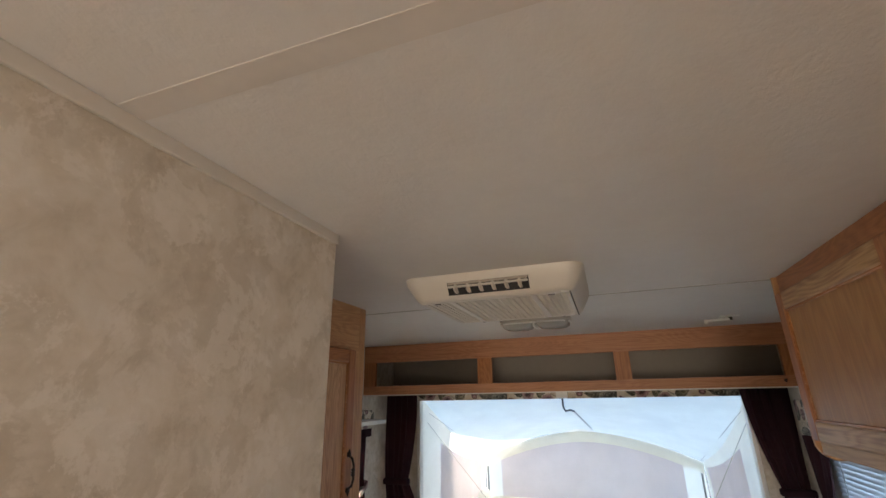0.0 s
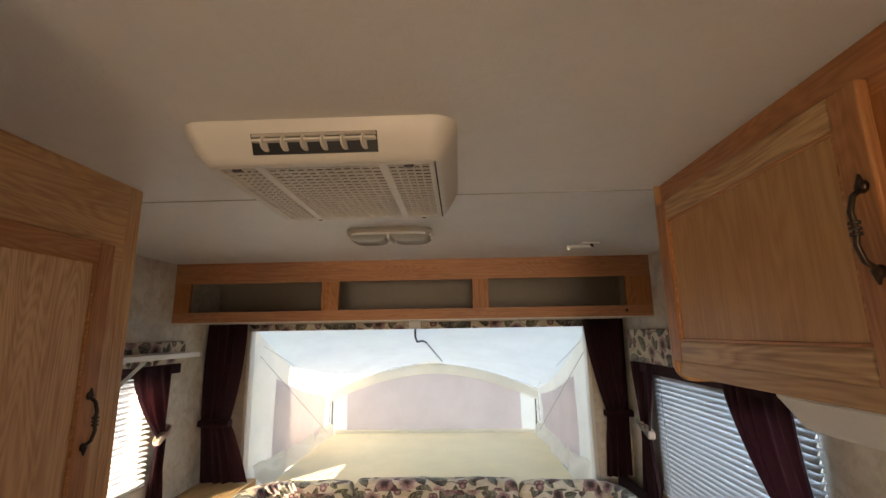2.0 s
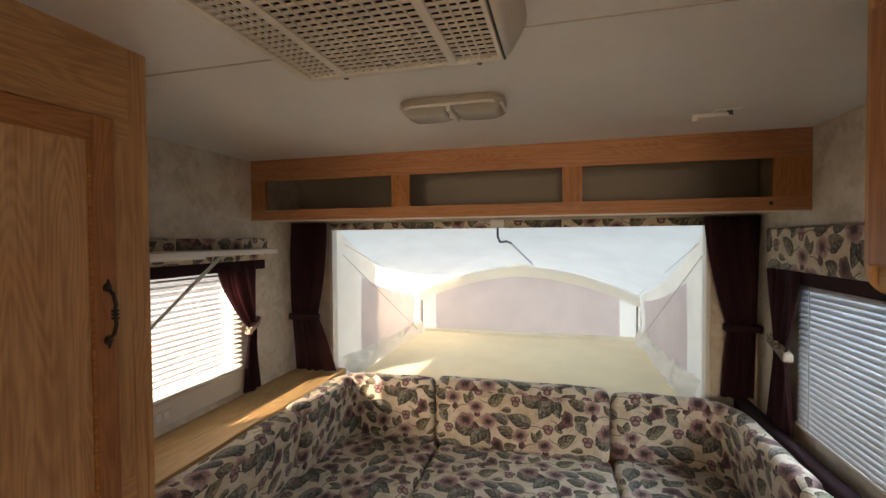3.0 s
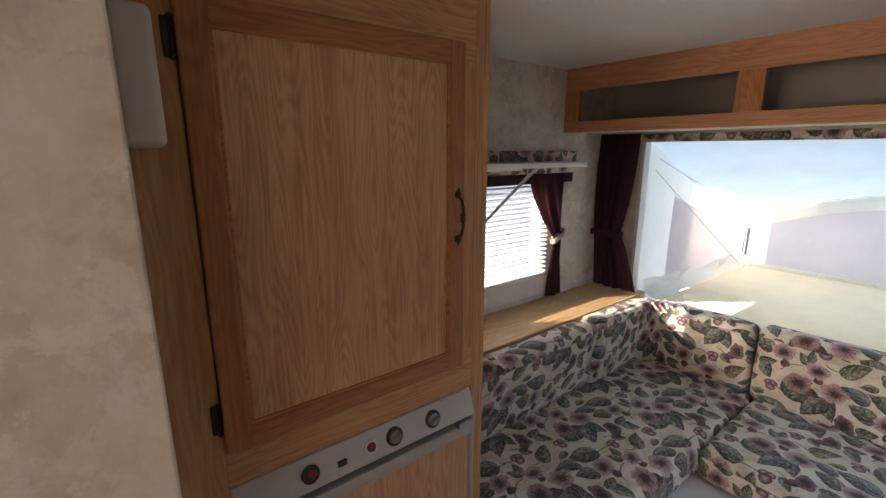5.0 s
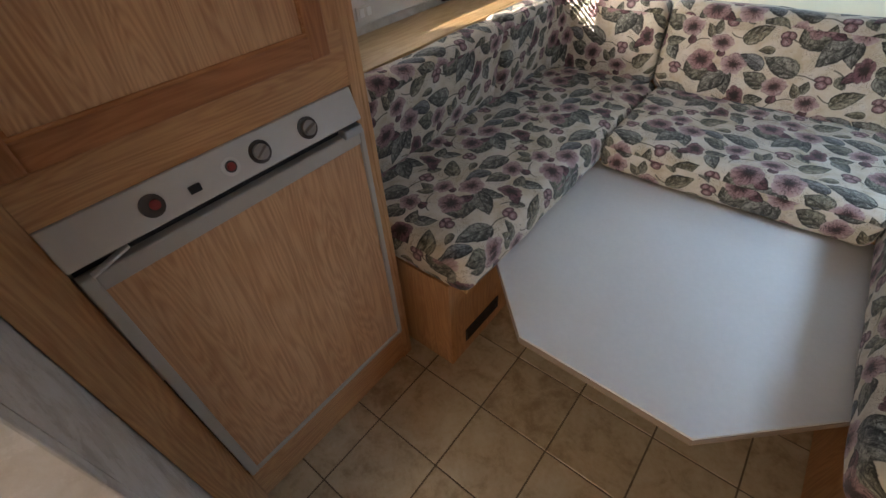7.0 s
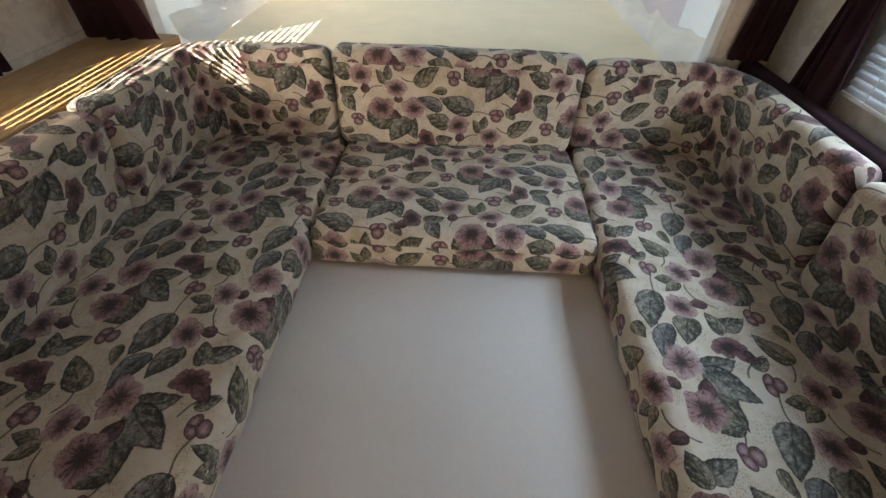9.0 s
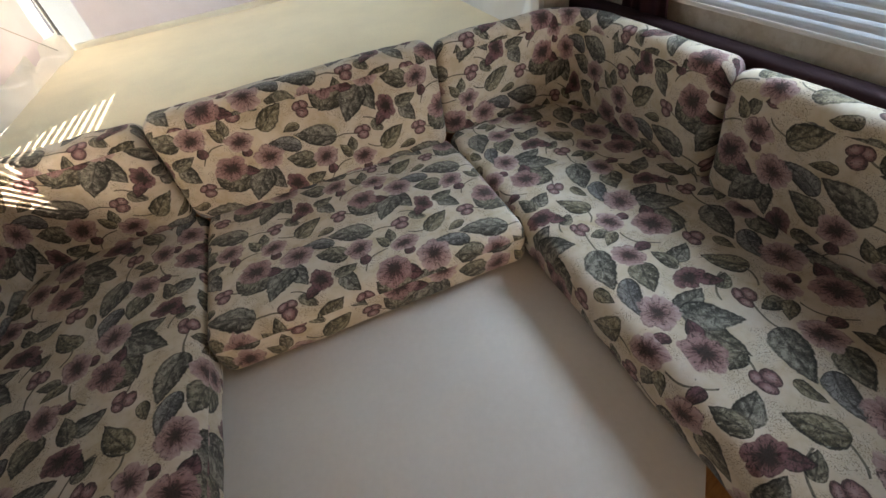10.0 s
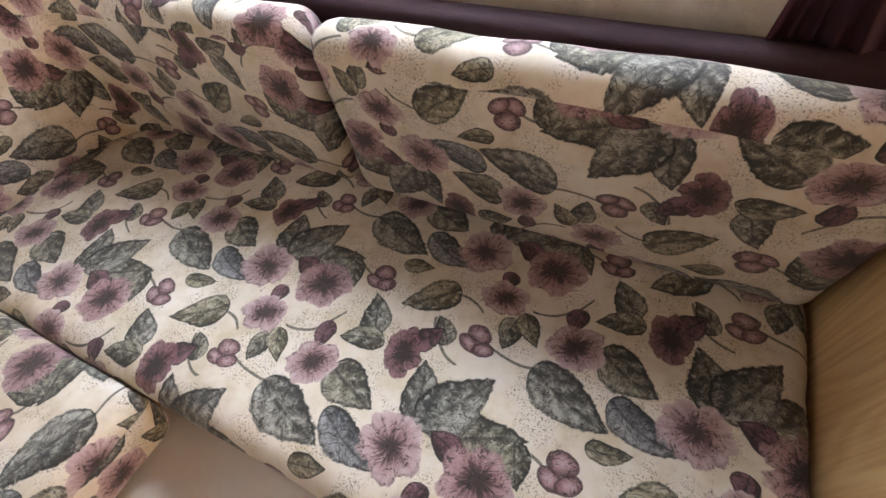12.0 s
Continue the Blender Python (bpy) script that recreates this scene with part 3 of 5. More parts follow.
def curtain(axis, at, top, tie, bot, z_top, z_tie, z_bot, amp, folds, face, label, band):
    mid = (sum(top) / 2, at, z_bot) if axis == 0 else (at, sum(top) / 2, z_bot)
    th = thing("curtain", mid, label, "curtain", "maroon curtains")
    part("drape", drape(axis, at, top, tie, bot, z_top, z_tie, z_bot, amp, folds, face), MAROON, th)
    bm = bmesh.new()
    lo, hi = min(tie) - 0.012, max(tie) + 0.012
    d0, d1 = sorted((at - face * 0.004, at + face * (2 * amp + 0.008)))
    if axis == 0:
        box(bm, lo, hi, d0, d1, z_tie - 0.017, z_tie + 0.017, 0.008, 3)
    else:
        box(bm, d0, d1, lo, hi, z_tie - 0.017, z_tie + 0.017, 0.008, 3)
    give_uv(bm)
    for v in bm.verts:
        q = (v.co.x if axis == 0 else v.co.y) - lo
        v.co.z += (0.05 * q / (hi - lo) - 0.012) if band is FLORAL else 0.0
    part("tie_back", bm, band, th, "floral tie-back" if band is FLORAL else "", True)
    return th


def give_uv(bm, shift=0.0):
    """Box-projected UV in metres."""
    uvl = bm.loops.layers.uv.verify()
    bm.normal_update()
    for f in bm.faces:
        n = f.normal
        ax = max(range(3), key=lambda i: abs(n[i]))
        i, j = [(1, 2), (0, 2), (0, 1)][ax]
        for lp in f.loops:
            c = lp.vert.co
            lp[uvl].uv = (c[i] + shift, c[j] + 0.37 * ax)


curtain(0, END - 0.085, (-1.425, -1.205), (-1.425, -1.275), (-1.415, -1.15), 1.685, 1.16, 0.86, 0.022, 4, -1, "long maroon curtain tied back beside the tent opening", MAROON)
curtain(0, END - 0.012, (0.68, 0.905), (0.775, 0.90), (0.755, 0.885), 1.685, 1.18, 0.86, 0.022, 4, -1, "long maroon curtain tied back beside the tent opening", MAROON)
curtain(1, LEFT + 0.035, (2.41, 2.66), (2.60, 2.66), (2.57, 2.68), 1.485, 1.17, 0.87, 0.012, 5, 1, "maroon curtain with floral tie beside the small window", FLORAL)
curtain(1, RIGHT - 0.035, (2.64, 2.90), (2.74, 2.86), (2.70, 2.90), 1.465, 1.15, 0.79, 0.012, 5, -1, "maroon curtain with floral tie beside the wide window", FLORAL)
curtain(1, RIGHT - 0.035, (1.80, 2.11), (1.72, 1.80), (1.66, 1.82), 1.465, 0.98, 0.82, 0.014, 6, -1, "maroon curtain drawn aside at the wide window", FLORAL)


def valance(y0, y1, z0, z1, x, face, label):
    th = thing("valance", (x, (y0 + y1) / 2, z0), label, "valance", "floral valances")
    xa, xb = sorted((x, x + face * 0.05))
    bm = boxed(xa, xb, y0, y1, z0, z1, 0.008, 3)
    give_uv(bm)
    part("board", bm, FLORAL, th, "", True)
    xa, xb = sorted((x, x + face * 0.046))
    part("lining", boxed(xa, xb, y0 + 0.02, y1 - 0.02, z0 - 0.045, z0 - 0.001), MAROON, th, "dark lining under the board")


valance(1.70, 2.745, 1.495, 1.60, LEFT, 1, "cream floral fabric valance over the small window")
valance(1.75, 2.92, 1.465, 1.625, RIGHT, -1, "cream floral fabric valance over the wide window")
th = thing("valance", (-0.26, END, 1.66), "narrow floral fabric strip above the tent opening", "valance", "floral valances")
bm = boxed(-1.24, 0.70, END - 0.016, END - 0.001, 1.645, 1.684, 0.003)
give_uv(bm)
part("board", bm, FLORAL, th)

# folding shelf over the small window
th = thing("folding_shelf", (LEFT, 2.2, 1.53), "white folding shelf on a hinged strut above the window", "shelf")
part("board", boxed(LEFT + 0.052, LEFT + 0.20, 1.72, 2.62, 1.530, 1.552, 0.004), WHITE, th)
part("strut", rod(bmesh.new(), (LEFT + 0.17, 2.30, 1.53), (LEFT + 0.07, 2.02, 1.25), 0.007), STEEL, th)
part("strut", boxed(LEFT + 0.055, LEFT + 0.075, 1.90, 2.32, 1.515, 1.530, 0.002), WHITE, th)

# wall socket under the small window
SX = LEFT + 0.0222
th = thing("wall_socket", (SX, 2.14, 0.92), "cream double socket plate on the wall", "socket")
part("plate", boxed(SX, SX + 0.005, 2.10, 2.185, 0.905, 0.95, 0.002), SHELL, th)
for y in (2.125, 2.16):
    part("outlet", boxed(SX + 0.004, SX + 0.007, y - 0.012, y + 0.012, 0.914, 0.942, 0.002), WHITE, th)

# ---- bulkhead shelf over the tent opening ----
BY = 2.69
th = thing("bulkhead_shelf", (-0.26, BY, 1.685), "oak overhead shelf with three open cubbies", "shelf")
bays = ((-1.35, -0.69), (-0.605, 0.053), (0.13, 0.79))
zb, zt = 1.737, 1.878
bm = bmesh.new()
box(bm, LEFT, RIGHT, BY, BY + 0.018, 1.687, zb)
box(bm, LEFT, RIGHT, BY, BY + 0.018, zt, TOP)
part("rail_board", bm, OAK_X, th)
xs = [LEFT, *[v for b in bays for v in b], RIGHT]
for a, b in zip(xs[::2], xs[1::2]):
    part("divider", boxed(a, b, BY + 0.0005, BY + 0.018, zb, zt), RED_Z, th)
part("shelf_floor", boxed(LEFT, RIGHT, BY + 0.018, END, 1.692, 1.704), LINING, th)
part("shelf_back", boxed(LEFT, RIGHT, END - 0.008, END, 1.704, TOP), LINING, th)
part("edge_strip", boxed(LEFT, RIGHT, BY + 0.004, BY + 0.02, 1.681, 1.687), WHITE, th, "thin white strip along the bottom edge")
for x, ang in ((-1.27, 0.3), (0.74, -0.4)):
    c = thing("curtain_rod_end", (x, BY + 0.1, 1.704), "loose pale plastic rod lying in the cubby", "rod")
    part("rod", rod(bmesh.new(), (x - 0.05, BY + 0.08, 1.728), (x + 0.05, BY + 0.08 + ang * 0.2, 1.712), 0.008), SHELL if x < 0 else DARK, c)


# ---- cabinet doors ----
def pull(parent, x, face, y, z0, z1):
    """An arched bronze pull with leaf-shaped feet."""
    dx = face * 0.021
    pts = [(x + face * 0.004, y, z0 + 0.014), (x + dx * 0.7, y, z0 + 0.022), (x + dx, y, z0 + 0.042), (x + dx * 0.9, y, (z0 + z1) / 2 - 0.008), (x + dx * 0.9, y, (z0 + z1) / 2 + 0.008),
           (x + dx, y, z1 - 0.042), (x + dx * 0.7, y, z1 - 0.022), (x + face * 0.004, y, z1 - 0.014)]
    bm = tube(pts, 0.0037, 8)
    for z, s in ((z0 + 0.010, -1), (z1 - 0.010, 1)):
        rod(bm, (x, y, z), (x + face * 0.006, y, z), 0.009, 12, 0.006)
        rod(bm, (x + face * 0.003, y, z), (x + face * 0.003, y, z + s * 0.016), 0.006, 8, 0.0015)
    for k in (-0.007, 0.0, 0.007):
        rod(bm, (x + dx * 0.9, y, (z0 + z1) / 2 + k - 0.002), (x + dx * 0.9, y, (z0 + z1) / 2 + k + 0.002), 0.0068, 10)
    return part("handle", bm, BRONZE, parent, "antique bronze pull", True)


def hinge(parent, x, face, y, z):
    bm = bmesh.new()
    xa, xb = sorted((x, x + face * 0.004))
    box(bm, xa, xb, y - 0.008, y + 0.008, z - 0.028, z + 0.028, 0.003)
    rod(bm, (x + face * 0.006, y + 0.004, z - 0.024), (x + face * 0.006, y + 0.004, z + 0.024), 0.004, 8)
    for s in (-1, 1):
        bmesh.ops.create_uvsphere(bm, u_segments=8, v_segments=6, radius=0.005, matrix=Matrix.Translation((x + face * 0.006, y + 0.004, z + s * 0.027)))
    return part("hinge", bm, BRONZE, parent, "", True)


def framed_door(cab, x, face, y0, y1, z0, z1, stile, panel_mat, frame_v, frame_h, label=""):
    """An overlay door: flat veneer panel in a moulded frame, on a face at x."""
    def span(a, b):
        return sorted((x + face * a, x + face * b))
    door = part("door", boxed(*span(0.0005, 0.010), y0 + stile - 0.006, y1 - stile + 0.006, z0 + stile - 0.006, z1 - stile + 0.006), panel_mat, cab, label)
    for a, b in ((y0, y0 + stile), (y1 - stile, y1)):
        part("stile", boxed(*span(0.0005, 0.017), a, b, z0, z1, 0.005, 3), frame_v, door)
    for a, b in ((z0, z0 + stile), (z1 - stile, z1)):
        part("rail", boxed(*span(0.0005, 0.0165), y0 + stile - 0.003, y1 - stile + 0.003, a, b, 0.005, 3), frame_h, door)
    m = stile + 0.005
    bm = bmesh.new()
    for a, b, c, d in ((y0 + stile - 0.002, y1 - stile + 0.002, z0 + stile - 0.002, z0 + m), (y0 + stile - 0.002, y1 - stile + 0.002, z1 - m, z1 - stile + 0.002),
                       (y0 + stile - 0.002, y0 + m, z0 + stile, z1 - stile), (y1 - m, y1 - stile + 0.002, z0 + stile, z1 - stile)):
        box(bm, *span(0.009, 0.014), a, b, c, d, 0.002)
    part("bead", bm, BEAD, door)
    return door


# ---- pantry over the refrigerator ----
FX, Y0, Y1 = -0.80, 0.870, 1.582
th = thing("pantry_cabinet", (-1.1, 1.24, 0), "tall golden oak pantry cabinet with one framed door", "cabinet")
bm = bmesh.new()
box(bm, LEFT, FX - 0.018, Y0, Y0 + 0.015, 0, TOP)
box(bm, LEFT, FX - 0.018, 1.04, Y1 - 0.016, 1.04, 1.055)
part("carcass", bm, OAK_Z, th)
part("side_panel", boxed(LEFT, FX - 0.0005, Y1 - 0.016, Y1, 0, TOP, 0.002), OAK_Z, th)
part("stile", boxed(FX - 0.018, FX, Y0, 0.957, 0, TOP, 0.002), OAK_Z, th)
part("stile", boxed(FX - 0.018, FX - 0.0003, 1.44, 1.5395, 1.11, 1.79), OAK_Z, th)
part("stile", boxed(FX - 0.018, FX, 1.540, Y1 - 0.0165, 0, TOP, 0.002), OAK_Z, th)
for a, b in ((1.002, 1.11), (1.79, TOP), (0.02, 0.155)):
    part("rail", boxed(FX - 0.018, FX - 0.0005, 0.957, 1.540, a, b), OAK_Y, th)
part("kick_board", boxed(FX - 0.03, FX - 0.006, 0.957, 1.540, 0, 0.02), OAK_Y, th)
door = framed_door(th, FX, 1, 0.958, 1.498, 1.078, 1.826, 0.044, oak("pantry_panel_oak", 2, (0.74, 0.46, 0.25), (0.53, 0.285, 0.14), plank=1.3), RED_Z, RED_Y)
pull(door, FX + 0.017, 1, 1.476, 1.395, 1.515)
hinge(door, FX, 1, 0.949, 1.145)
hinge(door, FX, 1, 0.949, 1.76)

th = thing("refrigerator", (-1.0, 1.25, 0.155), "small built-in refrigerator with oak door panel", "refrigerator")
part("cabinet", boxed(LEFT + 0.05, FX - 0.02, 0.965, 1.532, 0.157, 0.995), DARK, th)
pan = boxed(FX - 0.018, FX + 0.004, 0.957, 1.534, 0.934, 1.001, 0.004)
for v in pan.verts:
    if v.co.z < 0.96:
        v.co.x += 0.020
panel = part("control_panel", pan, GREY, th, "silver-grey sloping control strip")


def on_panel(y, z, out):
    return (FX + 0.004 + 0.02 * (1.0 - z) / 0.066 + out, y, z)


def dial(y, r, depth, mat, name, cap=None):
    a = Vector(on_panel(y, 0.966, -0.004))
    n = Vector((0.95, 0, 0.30))
    bm = rod(bmesh.new(), a, a + n * (0.006 + depth), r, 20)
    d = part(name, bm, mat, panel, "", False)
    return d, a + n * (0.006 + depth), n


WELL = plain("brown_black_plastic", (0.045, 0.032, 0.025), 0.45)
KNOB = plain("taupe_plastic", (0.27, 0.235, 0.20), 0.4)
dial(1.10, 0.019, 0.0, WELL, "dial_well")
d, a, n = dial(1.104, 0.0085, 0.001, RED, "igniter_button")
part("switch", boxed(on_panel(1.168, 0.96, 0)[0] - 0.004, on_panel(1.168, 0.96, 0)[0] + 0.003, 1.158, 1.178, 0.955, 0.968, 0.001), BLACK, panel)
dial(1.237, 0.0165, 0.001, SHELL, "indicator_ring")
dial(1.237, 0.0105, 0.0015, WELL, "indicator_well")
dial(1.237, 0.0075, 0.003, RED, "indicator")
for y in (1.297, 1.405):
    dial(y, 0.0215, 0.0, WELL, "dial_well")
    d, a, n = dial(y, 0.0145, 0.007, KNOB, "knob")
    k = boxed(a.x - 0.001, a.x + 0.007, y - 0.013, y + 0.013, a.z - 0.003, a.z + 0.003, 0.001)
    bmesh.ops.rotate(k, verts=k.verts, cent=a, matrix=Matrix.Rotation(radians(35 if y < 1.35 else 20), 3, "X"))
    part("grip", k, KNOB, panel)
# black strip paints the shade between control strip and door
part("shadow_gap", boxed(FX - 0.016, FX - 0.002, 0.962, 1.536, 0.912, 0.934), BLACK, th)
dz0, dz1, dy0, dy1 = 0.172, 0.912, 0.960, 1.538
door = part("door", boxed(FX - 0.016, FX + 0.012, dy0 + 0.02, dy1 - 0.012, dz0 + 0.012, dz1 - 0.03), oak("fridge_oak", 2, (0.67, 0.40, 0.215), (0.49, 0.26, 0.125)), th)
bm = bmesh.new()
box(bm, FX - 0.016, FX + 0.02, dy0, dy0 + 0.022, dz0, dz1, 0.004)
box(bm, FX - 0.016, FX + 0.02, dy1 - 0.014, dy1, dz0, dz1, 0.004)
box(bm, FX - 0.016, FX + 0.019, dy0 + 0.02, dy1 - 0.013, dz1 - 0.034, dz1, 0.004)
box(bm, FX - 0.016, FX + 0.019, dy0 + 0.02, dy1 - 0.013, dz0, dz0 + 0.014, 0.004)
part("door_trim", bm, PALE_GREY, door, "pale grey metal trim")
bm = boxed(FX + 0.010, FX + 0.024, dy0 + 0.02, dy0 + 0.085, 0.909, 0.914, 0.002)
bmesh.ops.rotate(bm, verts=bm.verts, cent=(FX + 0.02, dy0 + 0.02, 0.91), matrix=Matrix.Rotation(radians(16), 3, "X"))
part("latch", bm, WHITE, door)
part("catch", boxed(FX, FX + 0.026, 1.48, 1.53, 0.906, 0.926, 0.004), STEEL, door)

th = thing("wall_intercom", (FX, 0.90, 1.60), "curved cream plastic wall fitting beside the partition", "wall fitting")
bm = boxed(FX, FX + 0.05, Y0 + 0.004, 0.928, 1.605, 1.79, 0.012, 3)
part("cover", bm, SHELL, th, "", True)
part("slot", boxed(FX + 0.012, FX + 0.051, Y0 + 0.0008, Y0 + 0.0045, 1.63, 1.77), BLACK, th)


# ---- kitchen side: overhead cabinet with radio, base cabinet ----
CX = 0.50
th = thing("overhead_cabinet", (0.7, 0.5, 1.515), "golden oak overhead kitchen cabinet with framed door", "cabinet")
CY0, CY1, CZ = -0.9, 1.655, 1.515
part("carcass", boxed(CX + 0.018, RIGHT, CY0, CY1 - 0.016, CZ + 0.03, TOP), OAK_Y, th)
bm = bmesh.new()
rise = [(CX - 0.010, TOP), (CX - 0.010, CZ + 0.030)] + [(CX - 0.010 + 0.045 * (1 - math.cos(radians(a))), CZ + 0.030 - 0.045 * math.sin(radians(a))) for a in range(15, 91, 15)] + [(RIGHT, CZ - 0.015), (RIGHT, TOP)]
ends = [[bm.verts.new((x, y, z)) for x, z in rise] for y in (CY1 - 0.016, CY1)]
bm.faces.new(ends[0])
bm.faces.new(ends[1][::-1])
for i in range(len(rise)):
    j = (i + 1) % len(rise)
    bm.faces.new((ends[0][i], ends[0][j], ends[1][j], ends[1][i]))
bmesh.ops.recalc_face_normals(bm, faces=bm.faces)
bmesh.ops.bevel(bm, geom=[e for e in bm.edges if abs(e.verts[0].co.y - e.verts[1].co.y) < 1e-5], offset=0.003, segments=2, affect="EDGES", profile=0.5)
part("end_panel", bm, OAK_Z, th, "oak end panel with a rounded lower corner")
part("top_rail", boxed(CX, CX + 0.018, CY0, CY1 - 0.0165, 1.90, TOP, 0.002), RED_Y, th)
part("bottom_rail", boxed(CX, CX + 0.018, CY0, CY1 - 0.0165, CZ, 1.575, 0.002), PALE_Y, th, "pale oak bottom rail")
part("stile", boxed(CX, CX + 0.0175, 1.60, CY1 - 0.0165, 1.575, 1.90), RED_Z, th)
part("stile", boxed(CX, CX + 0.0175, 0.985, 1.11, 1.575, 1.90), RED_Z, th)
part("mid_rail", boxed(CX, CX + 0.0175, CY0, 0.985, 1.80, 1.835), RED_Y, th)
part("radio_board", boxed(CX + 0.002, CX + 0.0175, CY0, 0.985, 1.575, 1.80), RED_Y, th)
part("recess_panel", boxed(CX + 0.010, CX + 0.0175, CY0, 0.985, 1.835, 1.90), OAK_Y, th)
door = framed_door(th, CX, -1, 1.072, 1.637, 1.548, 1.926, 0.048, oak("cabinet_panel_oak", 2, (0.57, 0.32, 0.13), (0.47, 0.245, 0.092), plank=0.5), RED_Z, oak("oak_figured", 1, (0.62, 0.40, 0.20), (0.36, 0.19, 0.08)))
pull(door, CX - 0.017, -1, 1.090, 1.675, 1.80)

th = thing("wall_radio", (CX, 0.85, 1.575), "cream radio with dark display set into the cabinet", "radio")
part("case", boxed(CX - 0.03, CX + 0.002, 0.68, 1.035, 1.572, 1.742, 0.014, 3), SHELL, th, "", True)
part("display", boxed(CX - 0.034, CX - 0.028, 0.71, 1.015, 1.690, 1.728, 0.002), SCREEN, th, "black tuning display")
part("cassette_door", boxed(CX - 0.034, CX - 0.028, 0.75, 0.998, 1.636, 1.674, 0.006, 3), SCREEN, th, "dark cassette window")
part("cassette_ledge", boxed(CX - 0.036, CX - 0.029, 0.76, 0.99, 1.630, 1.643, 0.002), GREY, th)
for i in range(5):
    part("button", boxed(CX - 0.038, CX - 0.033, 0.99 - i * 0.016, 1.001 - i * 0.016, 1.694, 1.700, 0.001), STEEL, th)
part("knob", rod(bmesh.new(), (CX - 0.044, 0.89, 1.700), (CX - 0.03, 0.89, 1.700), 0.009, 16), STEEL, th)
for i in range(9):
    part("scale_mark", boxed(CX - 0.0348, CX - 0.0335, 0.75 + i * 0.026, 0.765 + i * 0.026, 1.717, 1.720), PALE_GREY, th)
part("groove", boxed(CX - 0.0315, CX - 0.029, 0.69, 1.01, 1.590, 1.594), GREY, th)

th = thing("range_hood", (0.72, 1.05, 1.45), "white range hood under the overhead cabinet", "hood")
bm = boxed(0.52, RIGHT, 0.70, 1.36, 1.452, 1.514, 0.006)
for v in bm.verts:
    if v.co.z < 1.48 and v.co.x < 0.6:
        v.co.x += 0.04
part("canopy", bm, WHITE, th)
part("filter", boxed(0.60, 0.88, 0.80, 1.26, 1.447, 1.453), STEEL, th)
th = thing("spice_shelf", (RIGHT, 1.3, 1.26), "small pale wooden shelf on the kitchen wall", "shelf")
part("board", boxed(RIGHT - 0.10, RIGHT, 1.02, 1.40, 1.28, 1.295, 0.002), PALE_Y, th)
part("board", boxed(RIGHT - 0.09, RIGHT, 1.05, 1.38, 1.21, 1.225, 0.002), WHITE, th)

# dark brown paints the shade inside the finger-pull notches
RECESS = plain("shaded_recess_brown", (0.17, 0.095, 0.045), 0.7)
KX, KY, KZ = 0.352, 1.612, 0.845
th = thing("kitchen_base_cabinet", (0.6, 0.5, 0), "oak kitchen base cabinet beside the sofa", "cabinet")
part("end_panel", boxed(KX, RIGHT, KY - 0.018, KY, 0, KZ - 0.03), PALE_Z, th)
part("carcass", boxed(KX + 0.02, RIGHT, CY0, KY - 0.018, 0.0, KZ - 0.03), OAK_Y, th)
part("face_frame", boxed(KX, KX + 0.02, CY0, KY - 0.0185, 0.08, KZ - 0.03), OAK_Y, th)
for i, (a, b) in enumerate(((0.63, 0.80), (0.12, 0.59))):
    for j in range(3):
        y1 = KY - 0.05 - j * 0.50
        d = framed_door(th, KX, -1, y1 - 0.44, y1, a, b, 0.05, PALE_Y if i == 0 else OAK_Z, PALE_Z, PALE_Y)
        if i == 0:
            part("finger_pull", boxed(KX - 0.0185, KX - 0.005, y1 - 0.047, y1 - 0.012, a + 0.045, a + 0.10, 0.001), RECESS, d, "finger pull, a brown block coloured as a shaded recess")
th = thing("kitchen_counter", (0.6, 0.5, KZ - 0.03), "off-white laminate kitchen counter with oak edge", "countertop")
arc = [(0.03 * (1 - math.cos(radians(a))), 0.03 * (1 - math.sin(radians(a)))) for a in range(0, 91, 15)]


def counter_slab(grow, z0, z1, inner=None):
    """The worktop's outline with one rounded corner; inner: how wide, where it is only the edge strip."""
    x0, y1 = KX - 0.012 - grow, KY + 0.004 + grow
    rim = [(x0, CY0)] + [(x0 + dx, y1 - dy) for dx, dy in arc] + [(RIGHT - 0.001, y1)]
    back = [(RIGHT - 0.001, CY0)] if inner is None else [(RIGHT - 0.001, y1 - inner)] + [(x0 + inner + dx * 0.7, y1 - inner - dy * 0.7) for dx, dy in reversed(arc)] + [(x0 + inner, CY0)]
    bm = bmesh.new()
    f = bm.faces.new([bm.verts.new((x, y, z0)) for x, y in rim + back])
    up = bmesh.ops.extrude_face_region(bm, geom=[f])["geom"]
    bmesh.ops.translate(bm, vec=(0, 0, z1 - z0), verts=[g for g in up if isinstance(g, bmesh.types.BMVert)])
    bmesh.ops.recalc_face_normals(bm, faces=bm.faces)
    return bm


part("top", counter_slab(0.0, KZ - 0.029, KZ), TABLE_TOP, th)
part("edge", counter_slab(0.007, KZ - 0.030, KZ - 0.004, 0.0065), OAK_Y, th)


# ---- ceiling: air conditioner, lamp, hook ----
th = thing("air_conditioner", (-0.245, 1.445, 1.915), "cream ceiling air conditioner with lattice grille", "air conditioner")
AX0, AX1, AY0, AY1, AZ = -0.494, -0.012, 1.232, 1.668, 1.915


def rounded(x0, x1, y0, y1, r, n=6):
    pts = []
    for cx, cy, a0 in ((x1 - r, y1 - r, 0), (x0 + r, y1 - r, 90), (x0 + r, y0 + r, 180), (x1 - r, y0 + r, 270)):
        for i in range(n + 1):
            a = radians(a0 + 90 * i / n)
            pts.append((cx + r * math.cos(a), cy + r * math.sin(a)))
    return pts


